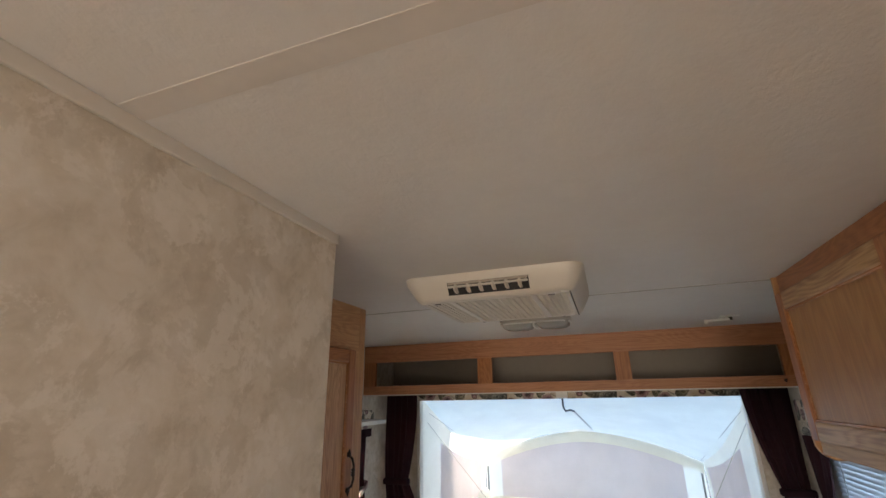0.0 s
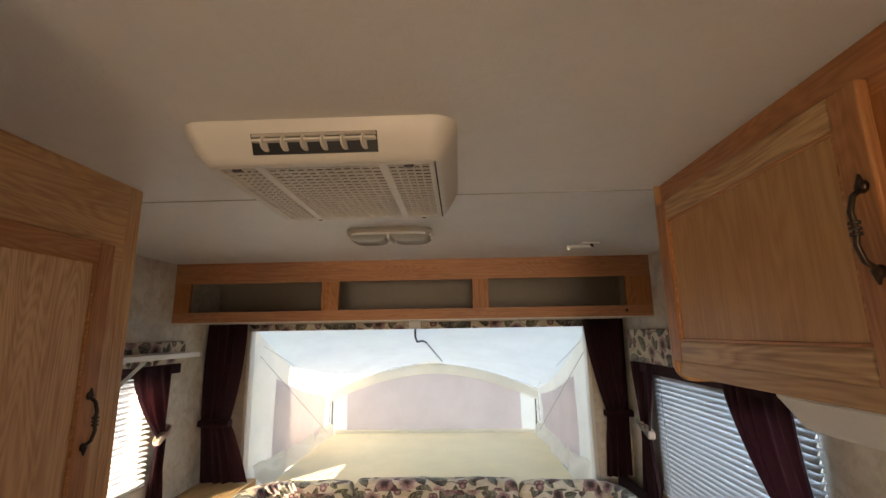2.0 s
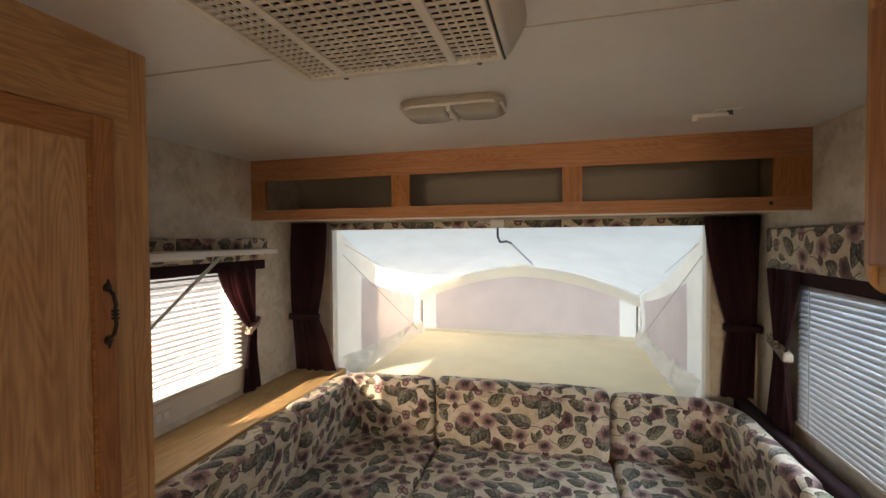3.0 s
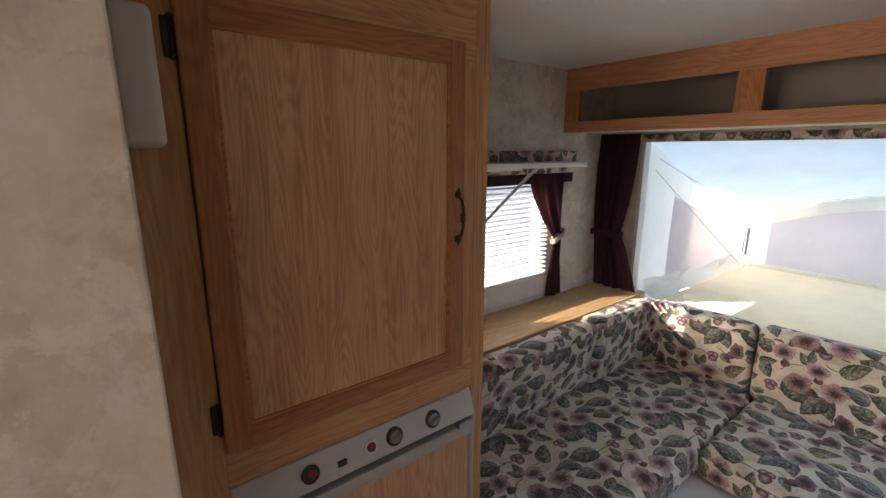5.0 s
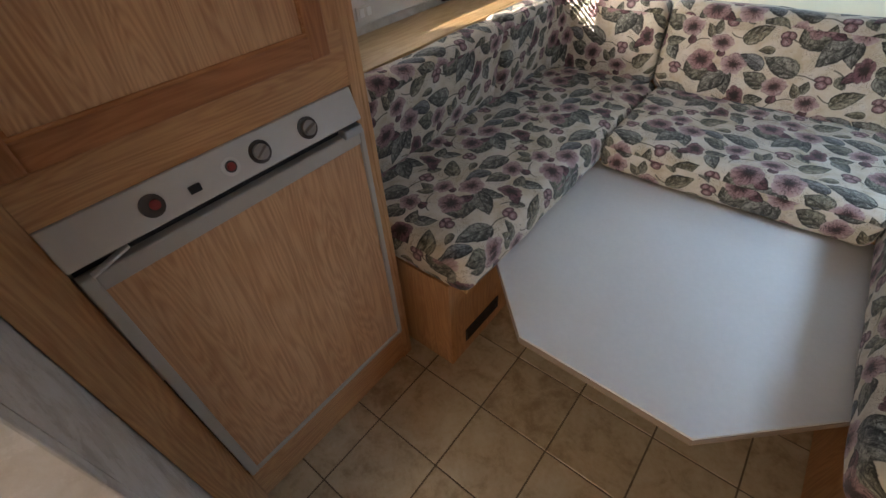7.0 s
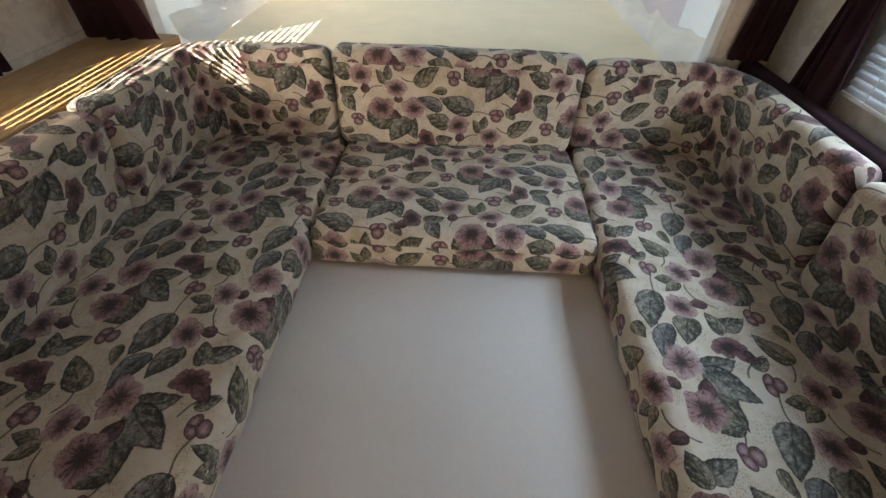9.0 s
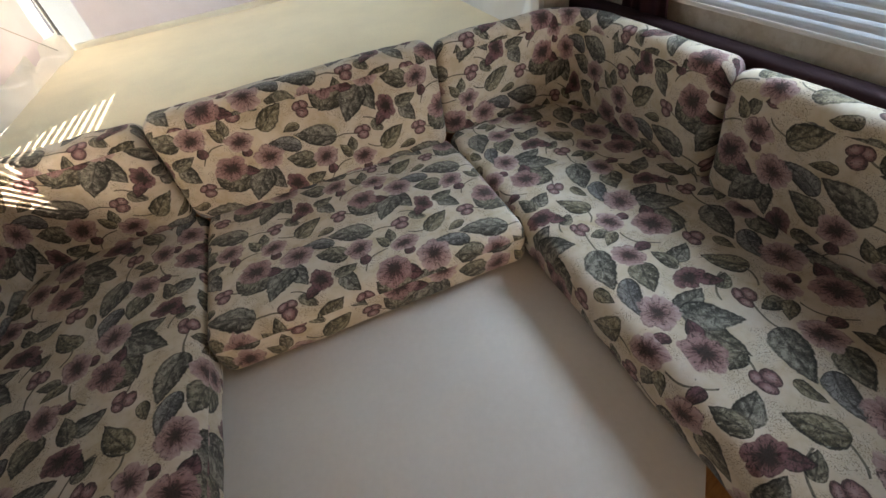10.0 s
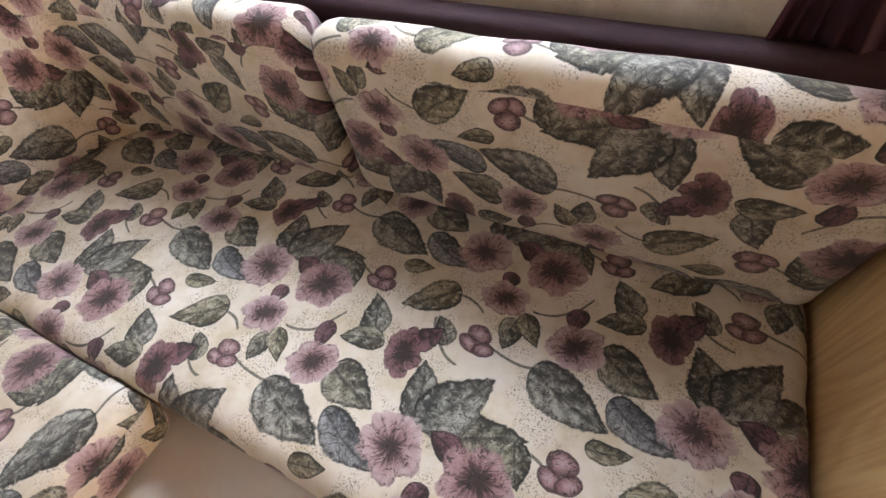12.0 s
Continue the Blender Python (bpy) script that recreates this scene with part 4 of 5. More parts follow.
bm = bmesh.new()
rings = []
for k, z in ((0.0, TOP), (0.002, TOP - 0.012), (0.012, TOP - 0.032), (0.026, AZ + 0.010), (0.034, AZ + 0.002), (0.042, AZ)):
    rings.append([bm.verts.new((x, y, z)) for x, y in rounded(AX0 + k * 1.05, AX1 - k, AY0 + k, AY1 - k * 0.4, 0.042 - k * 0.45)])
for a, b in zip(rings, rings[1:]):
    for i in range(len(a)):
        bm.faces.new((a[i], a[(i + 1) % len(a)], b[(i + 1) % len(a)], b[i]))
inner = [bm.verts.new((x, y, AZ)) for x, y in rounded(AX0 + 0.048, AX1 - 0.043, AY0 + 0.043, AY1 - 0.026, 0.006)]
lip = [bm.verts.new((v.co.x, v.co.y, AZ + 0.03)) for v in inner]
for a, b in ((rings[-1], inner), (inner, lip)):
    for i in range(len(a)):
        bm.faces.new((a[i], a[(i + 1) % len(a)], b[(i + 1) % len(a)], b[i]))
bm.faces.new(lip)
bmesh.ops.recalc_face_normals(bm, faces=bm.faces)
shroud = part("shroud", bm, SHELL, th, "", True)
GX0, GX1, GY0, GY1 = AX0 + 0.048, AX1 - 0.043, AY0 + 0.043, AY1 - 0.026
# near-black colour paints the shade seen through the lattice holes
part("filter", boxed(GX0, GX1, GY0, GY1, AZ + 0.015, AZ + 0.018), plain("near_black_filter", (0.010, 0.007, 0.005), 0.95), th, "filter behind the grille, coloured near black as in shade")
bm = bmesh.new()
for lo, hi, count in ((GX0 + 0.008, GX0 + 0.072, 5), (GX0 + 0.088, GX1 - 0.098, 12), (GX1 - 0.082, GX1 - 0.008, 5)):
    for i in range(1, count):
        x = lo + (hi - lo) * i / count
        box(bm, x - 0.0017, x + 0.0017, GY0, GY1, AZ + 0.0005, AZ + 0.0042)
for i in range(1, 21):
    y = GY0 + 0.006 + (GY1 - GY0 - 0.012) * i / 21
    box(bm, GX0, GX1, y - 0.0030, y + 0.0030, AZ + 0.0012, AZ + 0.0040)
part("lattice", bm, plain("dusty_cream_plastic", (0.58, 0.53, 0.46), 0.5), th)
bm = bmesh.new()
for a, b in ((GX0, GX0 + 0.008), (GX0 + 0.072, GX0 + 0.088), (GX1 - 0.098, GX1 - 0.082), (GX1 - 0.008, GX1)):
    box(bm, a, b, GY0, GY1, AZ - 0.0015, AZ + 0.005, 0.001)
for a, b in ((GY0, GY0 + 0.010), (GY1 - 0.012, GY1)):
    box(bm, GX0, GX1, a, b, AZ - 0.001, AZ + 0.005)
part("grille_frame", bm, SHELL, th)
# solid dark strip paints the shaded gap at the grille's side
part("side_shade_strip", boxed(GX1 + 0.0015, GX1 + 0.0045, GY0 + 0.004, GY1, AZ - 0.0008, AZ + 0.004), DARK, th, "dark strip for the shade in the gap beside the grille")
for x in (GX0 + 0.036, GX1 - 0.044):
    bm = rod(bmesh.new(), (x, GY0 + 0.017, AZ + 0.004), (x, GY0 + 0.017, AZ - 0.002), 0.009, 16)
    bmesh.ops.scale(bm, vec=(1.0, 0.62, 1.0), space=Matrix.Translation((-x, -GY0 - 0.017, 0)), verts=bm.verts)
    part("grille_latch", bm, WELL, th, "dark turn latch")
# louvre mouth in the sloping front: solid black paints its inner shade
mouth = boxed(-0.363, -0.147, AY0 + 0.002, AY0 + 0.034, AZ + 0.012, AZ + 0.043)
for v in mouth.verts:
    if v.co.y < AY0 + 0.01:
        v.co.y += 0.020 if v.co.z < AZ + 0.02 else 0.004
louvre = part("louvre_mouth", mouth, BLACK, th, "air outlet, a black block for the shade inside")
# cream plastic darkened in colour, as shaded inside the mouth
part("upper_deflector", boxed(-0.361, -0.149, AY0 + 0.005, AY0 + 0.030, AZ + 0.0365, AZ + 0.0425, 0.001), plain("shaded_cream_plastic", (0.42, 0.37, 0.31), 0.5), louvre)
part("vane", boxed(-0.361, -0.149, AY0 + 0.004, AY0 + 0.024, AZ + 0.029, AZ + 0.034, 0.002), SHELL, louvre)
for i in range(6):
    x = -0.338 + i * 0.034
    part("fin", rod(bmesh.new(), (x - 0.0016, AY0 + 0.013, AZ + 0.027), (x + 0.0016, AY0 + 0.012, AZ + 0.027), 0.0135, 18), SHELL, louvre)
for x in (-0.37, -0.10):
    part("screw", rod(bmesh.new(), (x, AY1 - 0.02, AZ + 0.001), (x, AY1 - 0.02, AZ - 0.0015), 0.005, 10), BLACK, th)

th = thing("ceiling_lamp", (-0.25, 2.06, 1.95), "twin clear-lens ceiling lamp, switched off", "lamp")


def dome(x0, x1, y0, y1, depth, z=TOP, nu=20, nv=10):
    def fn(u, v):
        s, c = 2 * u - 1, 2 * v - 1
        h = (1 - s ** 4) ** 0.5 * (1 - c ** 4) ** 0.5
        return (x0 + (x1 - x0) * u, y0 + (y1 - y0) * v, z - 0.006 - depth * h)
    return sheet(fn, nu, nv)


bm = bmesh.new()
pts = rounded(-0.402, -0.102, 2.0, 2.145, 0.05)
ring = [[bm.verts.new((-0.252 + (px + 0.252) * k, 2.072 + (py - 2.072) * k, z)) for px, py in pts] for k, z in ((1.0, TOP), (1.0, TOP - 0.012), (0.95, TOP - 0.022))]
for a, b in zip(ring, ring[1:]):
    for i in range(len(a)):
        bm.faces.new((a[i], a[(i + 1) % len(a)], b[(i + 1) % len(a)], b[i]))
bm.faces.new(ring[-1])
bmesh.ops.recalc_face_normals(bm, faces=bm.faces)
part("base", bm, PALE_GREY, th)
part("lower_rim", tube([(-0.252 + (px + 0.252) * 0.96, 2.072 + (py - 2.072) * 0.96, TOP - 0.022) for px, py in pts + pts[:1]], 0.004), WHITE, th, "white rim")
for a, b in ((-0.394, -0.257), (-0.247, -0.110)):
    part("diffuser", dome(a, b, 2.008, 2.138, 0.024, TOP - 0.014), LENS, th, "clear ribbed lens")
part("switch_bridge", boxed(-0.2575, -0.2465, 2.006, 2.14, TOP - 0.040, TOP - 0.02, 0.004), WHITE, th)
part("switch", boxed(-0.2555, -0.2485, 2.035, 2.055, TOP - 0.048, TOP - 0.043, 0.001), SHELL, th)

th = thing("ceiling_catch", (0.54, 2.36, 1.95), "small white door catch on the ceiling", "catch")
part("plate", boxed(0.50, 0.57, 2.345, 2.385, TOP - 0.006, TOP, 0.002), WHITE, th)
part("lever", boxed(0.44, 0.545, 2.35, 2.362, TOP - 0.022, TOP - 0.012, 0.002), WHITE, th)
part("tip", boxed(0.438, 0.45, 2.348, 2.364, TOP - 0.032, TOP - 0.012, 0.002), WHITE, th)
part("pivot", rod(bmesh.new(), (0.54, 2.356, TOP - 0.02), (0.54, 2.356, TOP - 0.005), 0.008, 12), DARK, th)


# ---- sofa ----
def cushion(path, hw, z0, z1, r, puff, seed, sag=0.0, lean=0.0, shift=None):
    """A stuffed cushion swept along a path in plan; UV runs along and around it."""
    shift = shift or (seed * 0.73, seed * 0.41)
    hz, zc = (z1 - z0) / 2, (z0 + z1) / 2
    ring = []
    for cx, cz, a0 in ((hw - r, hz - r, 0), (r - hw, hz - r, 90), (r - hw, r - hz, 180), (hw - r, r - hz, 270)):
        for i in range(5):
            a = radians(a0 + 22.5 * i)
            ring.append((cx + r * math.cos(a), cz + r * math.sin(a)))
    full = []
    for i, (a, b) in enumerate(zip(ring, ring[1:] + ring[:1])):
        k = max(1, int(math.hypot(b[0] - a[0], b[1] - a[1]) / 0.035))
        full += [(a[0] + (b[0] - a[0]) * j / k, a[1] + (b[1] - a[1]) * j / k) for j in range(k)]
    pts = [Vector((*p, 0)) for p in path]
    length = [0.0]
    for a, b in zip(pts, pts[1:]):
        length.append(length[-1] + (b - a).length)
    total = length[-1]
    ends = [0, 0.12 * r, 0.35 * r, 0.65 * r, r]
    mid = max(2, int((total - 2 * r) / 0.035))
    stations = ends + [r + (total - 2 * r) * i / mid for i in range(1, mid)] + [total - e for e in reversed(ends)]

    def at(s):
        for i in range(len(pts) - 1):
            if s <= length[i + 1] + 1e-9:
                break
        k = (s - length[i]) / (length[i + 1] - length[i])
        p = pts[i].lerp(pts[i + 1], k)
        d = (pts[i + 1] - pts[i]).normalized()
        dn = (pts[min(i + 2, len(pts) - 1)] - pts[min(i + 1, len(pts) - 2)]).normalized()
        dp = (pts[i] - pts[i - 1]).normalized() if i else d
        d = ((dp + d) * (1 - k) + (d + dn) * k).normalized()
        return p, Vector((d.y, -d.x, 0))

    bm = bmesh.new()
    uvl = bm.loops.layers.uv.new("UVMap")
    around = [0.0]
    for a, b in zip(full, full[1:] + full[:1]):
        around.append(around[-1] + math.hypot(b[0] - a[0], b[1] - a[1]))
    rows = []
    for s in stations:
        e = min(s, total - s)
        inset = r - math.sqrt(max(0.0, r * r - (r - e) ** 2)) if e < r else 0.0
        p, side = at(s)
        fade = min(1.0, e / 0.12)
        row = []
        for cx, cz in full:
            fx = max(0.0, 1 - (cx / hw) ** 2)
            fz = max(0.0, 1 - (cz / hz) ** 2)
            x = lean * cz / hz + cx * (hw - inset) / hw + math.copysign(puff * 0.6 * fz * fade, cx)
            z = cz * (hz - inset) / hz + math.copysign(puff * fx ** 0.7 * (0.4 + 0.6 * fade), cz)
            q = p + side * x + Vector((0, 0, zc + z))
            w = noise.noise_vector(q * 9.0 + Vector((seed, 0, 0))) * 0.0045 + noise.noise_vector(q * 28.0 + Vector((0, seed, 0))) * 0.0014
            if cz > 0:
                w.z -= sag * fx * fade
            row.append(bm.verts.new(q + w))
        rows.append(row)
    k = len(full)
    for i in range(len(rows) - 1):
        for j in range(k):
            f = bm.faces.new((rows[i][j], rows[i][(j + 1) % k], rows[i + 1][(j + 1) % k], rows[i + 1][j]))
            for lp, (si, aj) in zip(f.loops, ((i, j), (i, j + 1), (i + 1, j + 1), (i + 1, j))):
                lp[uvl].uv = (stations[si] + shift[0], around[aj] + shift[1])
    for row, s, flip in ((rows[0], 0.0, True), (rows[-1], total, False)):
        f = bm.faces.new(row if not flip else row[::-1])
        p, side = at(s)
        for lp in f.loops:
            c = lp.vert.co
            lp[uvl].uv = (s + shift[0] + (c - p).dot(side), c.z + shift[1])
    bmesh.ops.recalc_face_normals(bm, faces=bm.faces)
    return bm


def sofa_cushion(name, path, hw, z0, z1, r, puff, seed, label, sag=0.0, lean=0.0, shift=None):
    bm = cushion(path, hw, z0, z1, r, puff, seed, sag, lean, shift)
    return tagged(finish(name, bm, FLORAL, True), label, "cushion", "floral sofa cushions")


def bend(a, corner, b, r, n=8):
    """From a to b round a corner of radius r."""
    a, c, b = Vector(a), Vector(corner), Vector(b)
    p, q = c + (a - c).normalized() * r, c + (b - c).normalized() * r
    arc = [((1 - t) ** 2 * p + 2 * t * (1 - t) * c + t * t * q) for t in (i / n for i in range(n + 1))]
    return [tuple(v) for v in (a, *arc, b)]


SZ0, SZ1 = 0.412, 0.545
BZ0, BZ1 = 0.535, 0.858
SL, SR, SF = -0.563, 0.285, 2.445
sofa_cushion("seat_cushion", [(-0.845, 1.612), (-0.845, 3.04)], 0.282, SZ0, SZ1, 0.036, 0.010, 1, "long floral seat cushion on the oak sofa base", 0.004)
sofa_cushion("seat_cushion", [(0.548, 1.616), (0.548, 3.04)], 0.262, SZ0, SZ1, 0.032, 0.010, 4, "long floral seat cushion beside the kitchen cabinet", 0.004, shift=(2.902, 1.64))
sofa_cushion("seat_cushion", [(SL + 0.003, 2.735), (SR - 0.003, 2.735)], 0.288, SZ0, SZ1, 0.036, 0.010, 7, "floral seat cushion at the foot of the tent bed", 0.004)
LB, RB, EB = -1.096, 0.782, 3.028
sofa_cushion("back_cushion", [(LB, 1.605), (LB, 2.492)], 0.060, BZ0, BZ1, 0.032, 0.008, 11, "long floral back cushion under the small window", lean=0.025)
sofa_cushion("back_cushion", bend((LB, 2.498), (LB, EB), (SL - 0.022, EB), 0.20), 0.060, BZ0, BZ1, 0.032, 0.008, 13, "curved floral corner back cushion in dappled sun", lean=0.015)
sofa_cushion("back_cushion", [(SL - 0.016, EB), (0.268, EB)], 0.058, BZ0, BZ1 + 0.008, 0.032, 0.008, 17, "floral back cushion in front of the tent bed")
sofa_cushion("back_cushion", bend((0.274, EB + 0.012), (RB, EB + 0.012), (RB, 2.372), 0.20), 0.042, BZ0, BZ1, 0.032, 0.008, 19, "curved floral corner back cushion under the maroon ledge", lean=0.018)
sofa_cushion("back_cushion", [(RB, 2.366), (RB, 1.622)], 0.042, BZ0, BZ1 - 0.005, 0.032, 0.008, 23, "long floral back cushion beside the kitchen cabinet", lean=0.018, shift=(2.861, 1.328))

th = thing("sofa_base", (-0.2, 2.4, 0), "oak box base of the U-shaped sofa", "sofa base")
part("front_panel", boxed(-0.655, -0.64, 1.622, 3.10, 0, SZ0 - 0.006), OAK_Z, th)
part("end_panel", boxed(LEFT, -0.6555, 1.622, 1.637, 0, SZ0 - 0.006), OAK_Z, th)
part("top_board", boxed(LEFT, -0.640, 1.638, 3.10, SZ0 - 0.0055, SZ0 + 0.002), PALE_Y, th)
part("lip", boxed(-0.640, -0.600, 1.66, 2.40, SZ0 - 0.045, SZ0 - 0.006, 0.003), PALE_Y, th, "pale wooden ledge for the table")
part("front_panel", boxed(0.375, 0.39, KY, 3.10, 0, SZ0 - 0.006), OAK_Z, th)
part("top_board", boxed(0.375, RIGHT, KY, 3.10, SZ0 - 0.0055, SZ0 + 0.002), PALE_Y, th)
part("front_panel", boxed(-0.64, 0.375, 2.52, 2.535, 0, SZ0 - 0.006), OAK_Z, th)
part("top_board", boxed(-0.6395, 0.3745, 2.52, 3.10, SZ0 - 0.0055, SZ0 + 0.002), PALE_Y, th)
vent = part("vent", boxed(-0.6405, -0.636, 1.70, 1.90, 0.055, 0.115, 0.001), BLACK, th, "dark heating vent")
for i in range(5):
    part("slat", boxed(-0.6375, -0.634, 1.705, 1.895, 0.060 + i * 0.011, 0.064 + i * 0.011), DARK, vent)

structure("ledge_west", boxed(LEFT, -1.150, Y1, END, 0.828, 0.850, 0.004, 3), oak("ledge_oak", 1, (0.60, 0.40, 0.20), (0.48, 0.29, 0.125), plank=0.6), "golden oak ledge behind the sofa, striped by sun")
structure("ledge_west_apron", boxed(-1.165, -1.152, Y1, END, SZ0, 0.8275), OAK_Y, "oak board behind the back cushions")
structure("ledge_east", boxed(0.812, 0.872, KY, END, 0.80, 0.858, 0.016, 3), VELOUR, "padded maroon velour ledge behind the sofa", True)
structure("ledge_east_apron", boxed(0.845, 0.87, KY, END, SZ0, 0.80), OAK_Y, "board behind the back cushions")
structure("ledge_north", boxed(-1.149, 0.807, END - 0.032, END, SZ0, 0.79), OAK_X, "board under the tent bed opening")

# lowered dinette table
th = thing("dinette_table", (-0.15, 2.1, 0.36), "off-white laminate table with clipped corners, lowered between seats", "table")
outline = [(-0.632, 2.52), (-0.632, 1.845), (-0.385, 1.602), (0.050, 1.592), (0.300, 1.835), (0.368, 1.91), (0.368, 2.52)]


def slab(pts, z0, z1, grow=0.0):
    bm = bmesh.new()
    c = Vector((sum(p[0] for p in pts) / len(pts), sum(p[1] for p in pts) / len(pts)))
    ps = [Vector(p) + (Vector(p) - c).normalized() * grow for p in pts]
    lo, hi = [bm.verts.new((*p, z0)) for p in ps], [bm.verts.new((*p, z1)) for p in ps]
    bm.faces.new(hi)
    bm.faces.new(lo)
    for i in range(len(ps)):
        j = (i + 1) % len(ps)
        bm.faces.new((lo[i], lo[j], hi[j], hi[i]))
    bmesh.ops.recalc_face_normals(bm, faces=bm.faces)
    return bm


part("top", slab(outline, 0.385, 0.402), TABLE_TOP, th)
part("edge_band", slab(outline, 0.374, 0.3945, 0.002), plain("edge_vinyl", (0.24, 0.17, 0.12), 0.5), th, "dark wooden edge band")
part("leg", rod(bmesh.new(), (-0.15, 2.1, 0), (-0.15, 2.1, 0.368), 0.028, 16), STEEL, th)

# ---- tent bed beyond the opening ----
TX0, TX1, TB = -1.235, 0.735, 4.50
BX0, BX1, BZ = -1.11, 0.62, 0.80
th = thing("tent_bed", (-0.25, 3.8, 0.72), "bare cream mattress on the fold-out tent bed", "bed")
part("mattress", boxed(BX0, BX1, END - 0.02, 4.44, BZ - 0.07, BZ, 0.014, 3), MATTRESS, th, "", True)
part("platform", boxed(TX0, TX1, END + T + 0.002, TB + 0.05, BZ - 0.11, BZ - 0.071), PALE_GREY, th)

MID = (TX0 + TX1) / 2
structure("opening_trim", box(boxed(OP[0] + 0.001, OP[0] + 0.022, END - 0.004, END + T + 0.004, 0.80, OP[3] - 0.021, 0.003), OP[1] - 0.022, OP[1] - 0.001, END - 0.004, END + T + 0.004, 0.80, OP[3] - 0.021, 0.003), WHITE, "white metal trim of the tent opening")
structure("opening_trim_top", boxed(OP[0] + 0.001, OP[1] - 0.001, END - 0.003, END + T + 0.004, OP[3] - 0.02, OP[3] - 0.001, 0.003), WHITE, "white metal trim above the tent opening")

tent = thing("tent", (MID, 3.8, 0.72), "white canvas tent end with mauve window flaps over the bed", "tent")
WB = 0.86 * (TX1 - TX0) / 2


def arch(s):
    """Height of the back hoop, s from -1 to 1."""
    return 1.135 + 0.225 * (1 - abs(s) ** 1.8)


def rim(s):
    """Height of the roof cloth at the trailer, s from -1 to 1."""
    return 1.675 - 0.012 * max(0.0, abs(s) - 0.86) / 0.14


def roof_at(u, v):
    s = 2 * u - 1
    half0, half1 = (TX1 - TX0) / 2, 0.895
    x = MID + s * (half0 + (half1 - half0) * v)
    z = rim(s) * (1 - v) + arch(s) * v - (0.03 + 0.035 * abs(s) ** 3) * math.sin(math.pi * v) + 0.004 * math.sin(9 * u + 5 * v)
    return (x, END + T + (TB - END - T) * v, z)


part("roof", sheet(roof_at, 48, 30), ROOF_CANVAS, tent, "pale blue-white roof canvas")


def back_at(u, v):
    s = 2 * u - 1
    x = MID + s * 0.895
    z = BZ - 0.04 + (arch(s) - BZ + 0.04) * v
    return (x, TB + 0.012 * math.sin(7 * u) * math.sin(math.pi * v), z)


part("back_wall", sheet(back_at, 48, 14), CANVAS, tent)


def back_flap(u, v):
    s = (2 * u - 1) * 0.82
    z0, z1 = BZ + 0.01, 1.150 + 0.125 * (1 - abs(2 * u - 1) ** 2.2)
    z = z0 + (z1 - z0) * v
    return (MID + s * 0.905, TB - 0.030 - 0.006 * math.sin(3 * u + 2 * v) - 0.004 * math.sin(11 * u * v), z)


part("window_flap", sheet(back_flap, 40, 16), FLAP, tent, "mauve window flap")
for sgn in (-1, 1):
    def side_at(u, v, sgn=sgn):
        y = END + T + (TB - END - T) * u
        x0 = (TX1 - TX0) / 2 + (0.895 - (TX1 - TX0) / 2) * u
        zt = rim(1.0) * (1 - u) + arch(1.0) * u - 0.065 * math.sin(math.pi * u)
        z = BZ - 0.04 + (zt + 0.012 - BZ + 0.04) * v
        return (MID + sgn * (x0 + 0.012 * math.sin(math.pi * v) + 0.006 * math.sin(8 * u + 3 * v) * math.sin(math.pi * v)), y, z)

    def flap_at(u, v, sgn=sgn):
        uu = 0.20 + 0.70 * u
        x, y, z = side_at(uu, 0.06 + (0.70 + 0.08 * u) * v)
        return (x - sgn * (0.020 + 0.008 * math.sin(3 * u + 2.5 * v)), y, z)

    part("side_wall", sheet(side_at, 30, 16), SIDE_CANVAS, tent)
    part("window_flap", sheet(flap_at, 24, 16), SIDE_FLAP, tent, "mauve window flap")

    def skirt_at(u, v, sgn=sgn):
        y = END + T + 0.01 + (TB - END - T - 0.03) * u
        fold = 0.5 + 0.5 * noise.noise(Vector((y * 9, v * 3, sgn * 4)))
        x = MID + sgn * (0.955 - 0.07 * v - 0.05 * u + 0.02 * math.sin(17 * u + 3 * v))
        return (x, y, BZ + 0.11 * (1 - v) * (0.5 + 0.5 * fold) + 0.05 * math.sin(math.pi * v) * fold - 0.02 * v)

    part("skirt", sheet(skirt_at, 70, 14), SKIRT, tent, "bunched white canvas skirt")
    x0, x1 = MID + sgn * 0.94, MID + sgn * 0.875
    part("tension_cord", rod(bmesh.new(), (MID + sgn * 0.955, END + 0.08, 1.50), (MID + sgn * 0.86, 4.30, 0.84), 0.002, 6), PALE_GREY, tent)
    part("tension_cord", rod(bmesh.new(), (MID + sgn * 0.94, END + 0.08, 1.56), (MID + sgn * 0.87, 4.44, 1.15), 0.002, 6), PALE_GREY, tent)
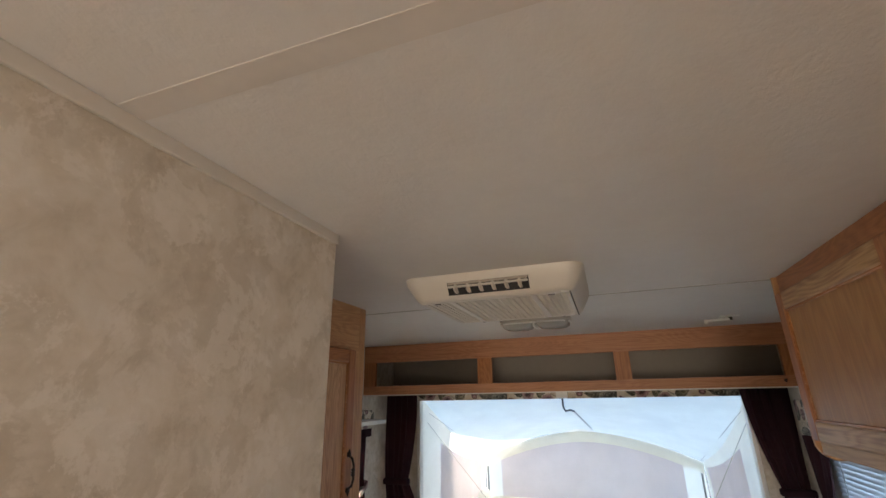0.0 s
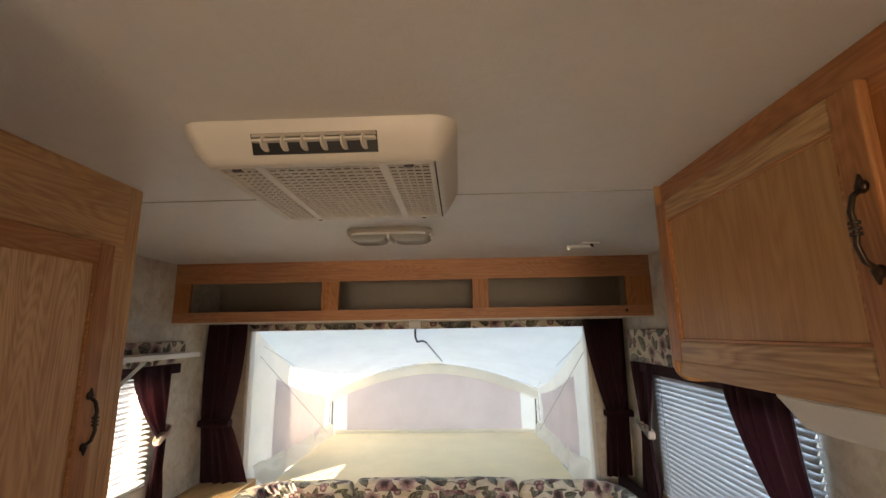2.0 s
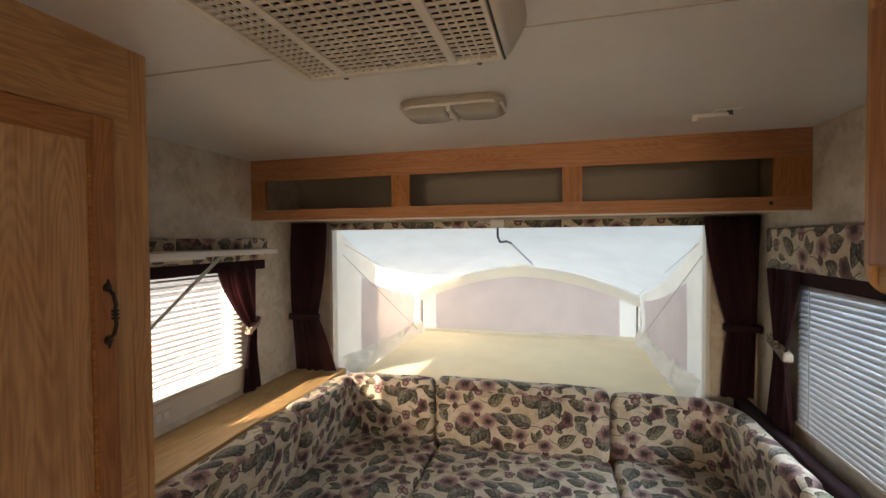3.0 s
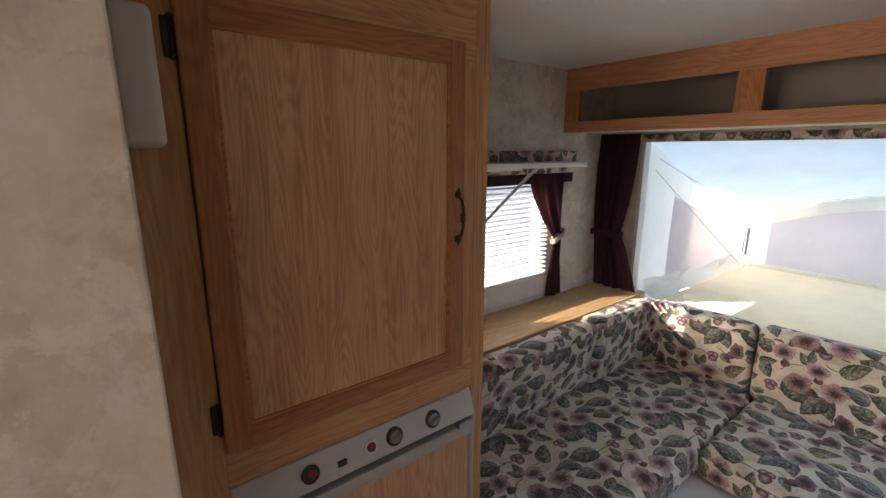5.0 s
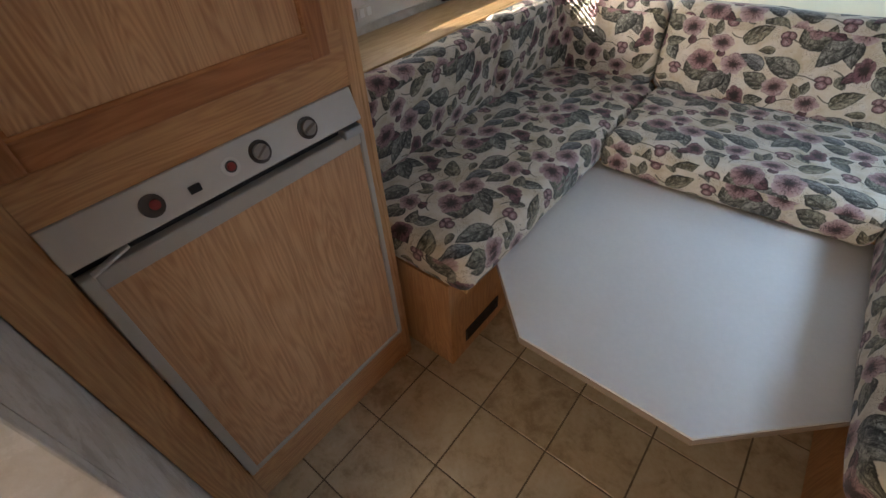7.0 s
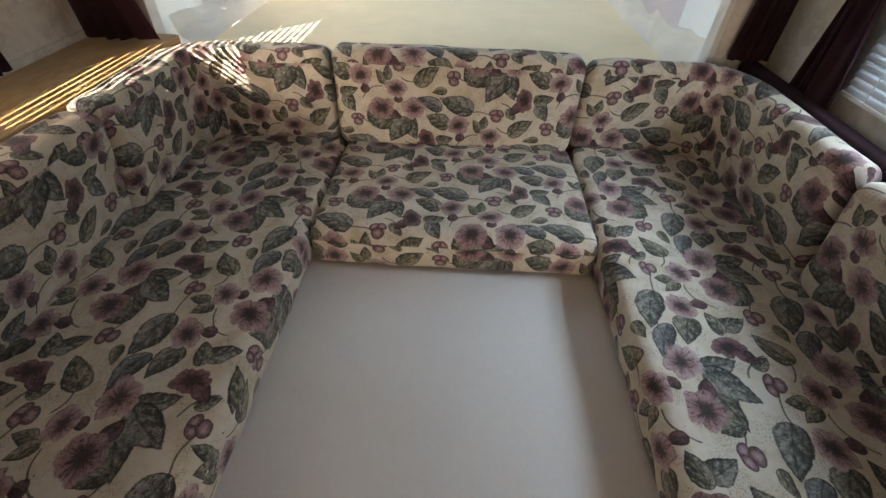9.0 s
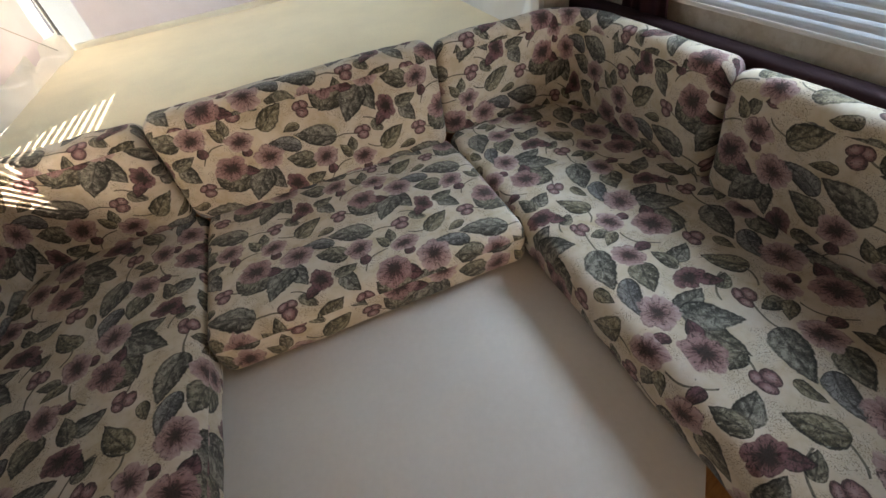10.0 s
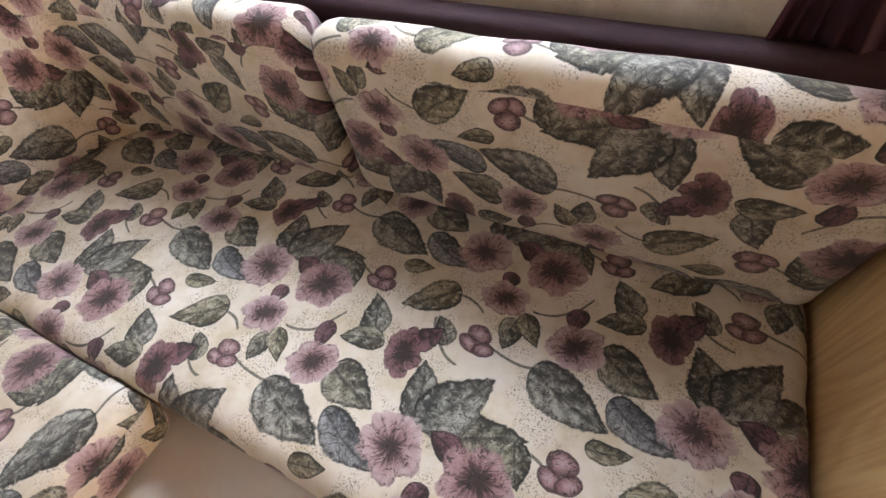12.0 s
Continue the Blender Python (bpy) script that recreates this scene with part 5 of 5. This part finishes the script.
hoop = [(MID - 0.862, TB - 0.060, BZ - 0.03)] + [(MID + s * 0.866, TB - 0.048, arch(s) - 0.012) for s in (-1 + i / 12 for i in range(25))] + [(MID + 0.862, TB - 0.060, BZ - 0.03)]
part("hoop", tube(hoop, 0.0075), plain("grey_pole", (0.20, 0.20, 0.19), 0.4, metal=0.6), tent, "bent metal hoop pole")

def band_at(u, v):
    s = 2 * u - 1
    return (MID + s * 0.885, TB - 0.064, arch(s) - 0.080 * v - 0.002)


part("binding", sheet(band_at, 40, 3), CANVAS, tent, "white canvas band along the hoop")
part("hem", boxed(BX0 + 0.02, BX1 - 0.02, TB - 0.055, TB - 0.03, BZ - 0.02, BZ + 0.022, 0.008, 3), CANVAS, tent, "rolled canvas hem", True)
part("ridge_patch", sheet(lambda u, v: (MID - 0.02 + (2 * u - 1) * 0.13 * (1 - 0.8 * v), TB - 0.03 - 0.16 * v, arch(0.0) - 0.004 + 0.032 * v), 8, 4), CANVAS, tent, "white canvas patch at the ridge")

th = thing("tent_pole", (-0.27, 3.15, 1.45), "bent steel rod hanging from a bracket over the opening", "pole")
part("bracket", boxed(-0.305, -0.235, END - 0.03, END + 0.01, 1.648, 1.69, 0.006), WHITE, th)
part("rod", tube([(-0.27, END - 0.005, 1.65), (-0.27, END + 0.0, 1.60), (-0.262, END + 0.03, 1.572), (-0.235, END + 0.09, 1.575), (-0.22, END + 0.16, 1.565)], 0.006), BLACK, th)
part("rod", rod(bmesh.new(), (-0.22, END + 0.16, 1.565), (-0.165, TB - 0.15, 1.385), 0.006), STEEL, th)

# ---- floor tiles ----
bm = boxed(-0.1155, 0.1155, -0.1145, 0.1145, -0.004, 0.0, 0.0012, 1)
tile = part("tile", bm, TILE, floor)
mesh = tile.data
first = True
for i in range(-2, 6):
    for j in range(-8, 6):
        x, y = -0.352 + 0.2365 * i, 1.435 + 0.2335 * j
        if x < -0.90 or x > 0.60:
            continue
        o = tile if first else new("tile", mesh)
        first = False
        o.parent = floor
        o.location = (x, y, 0.0)
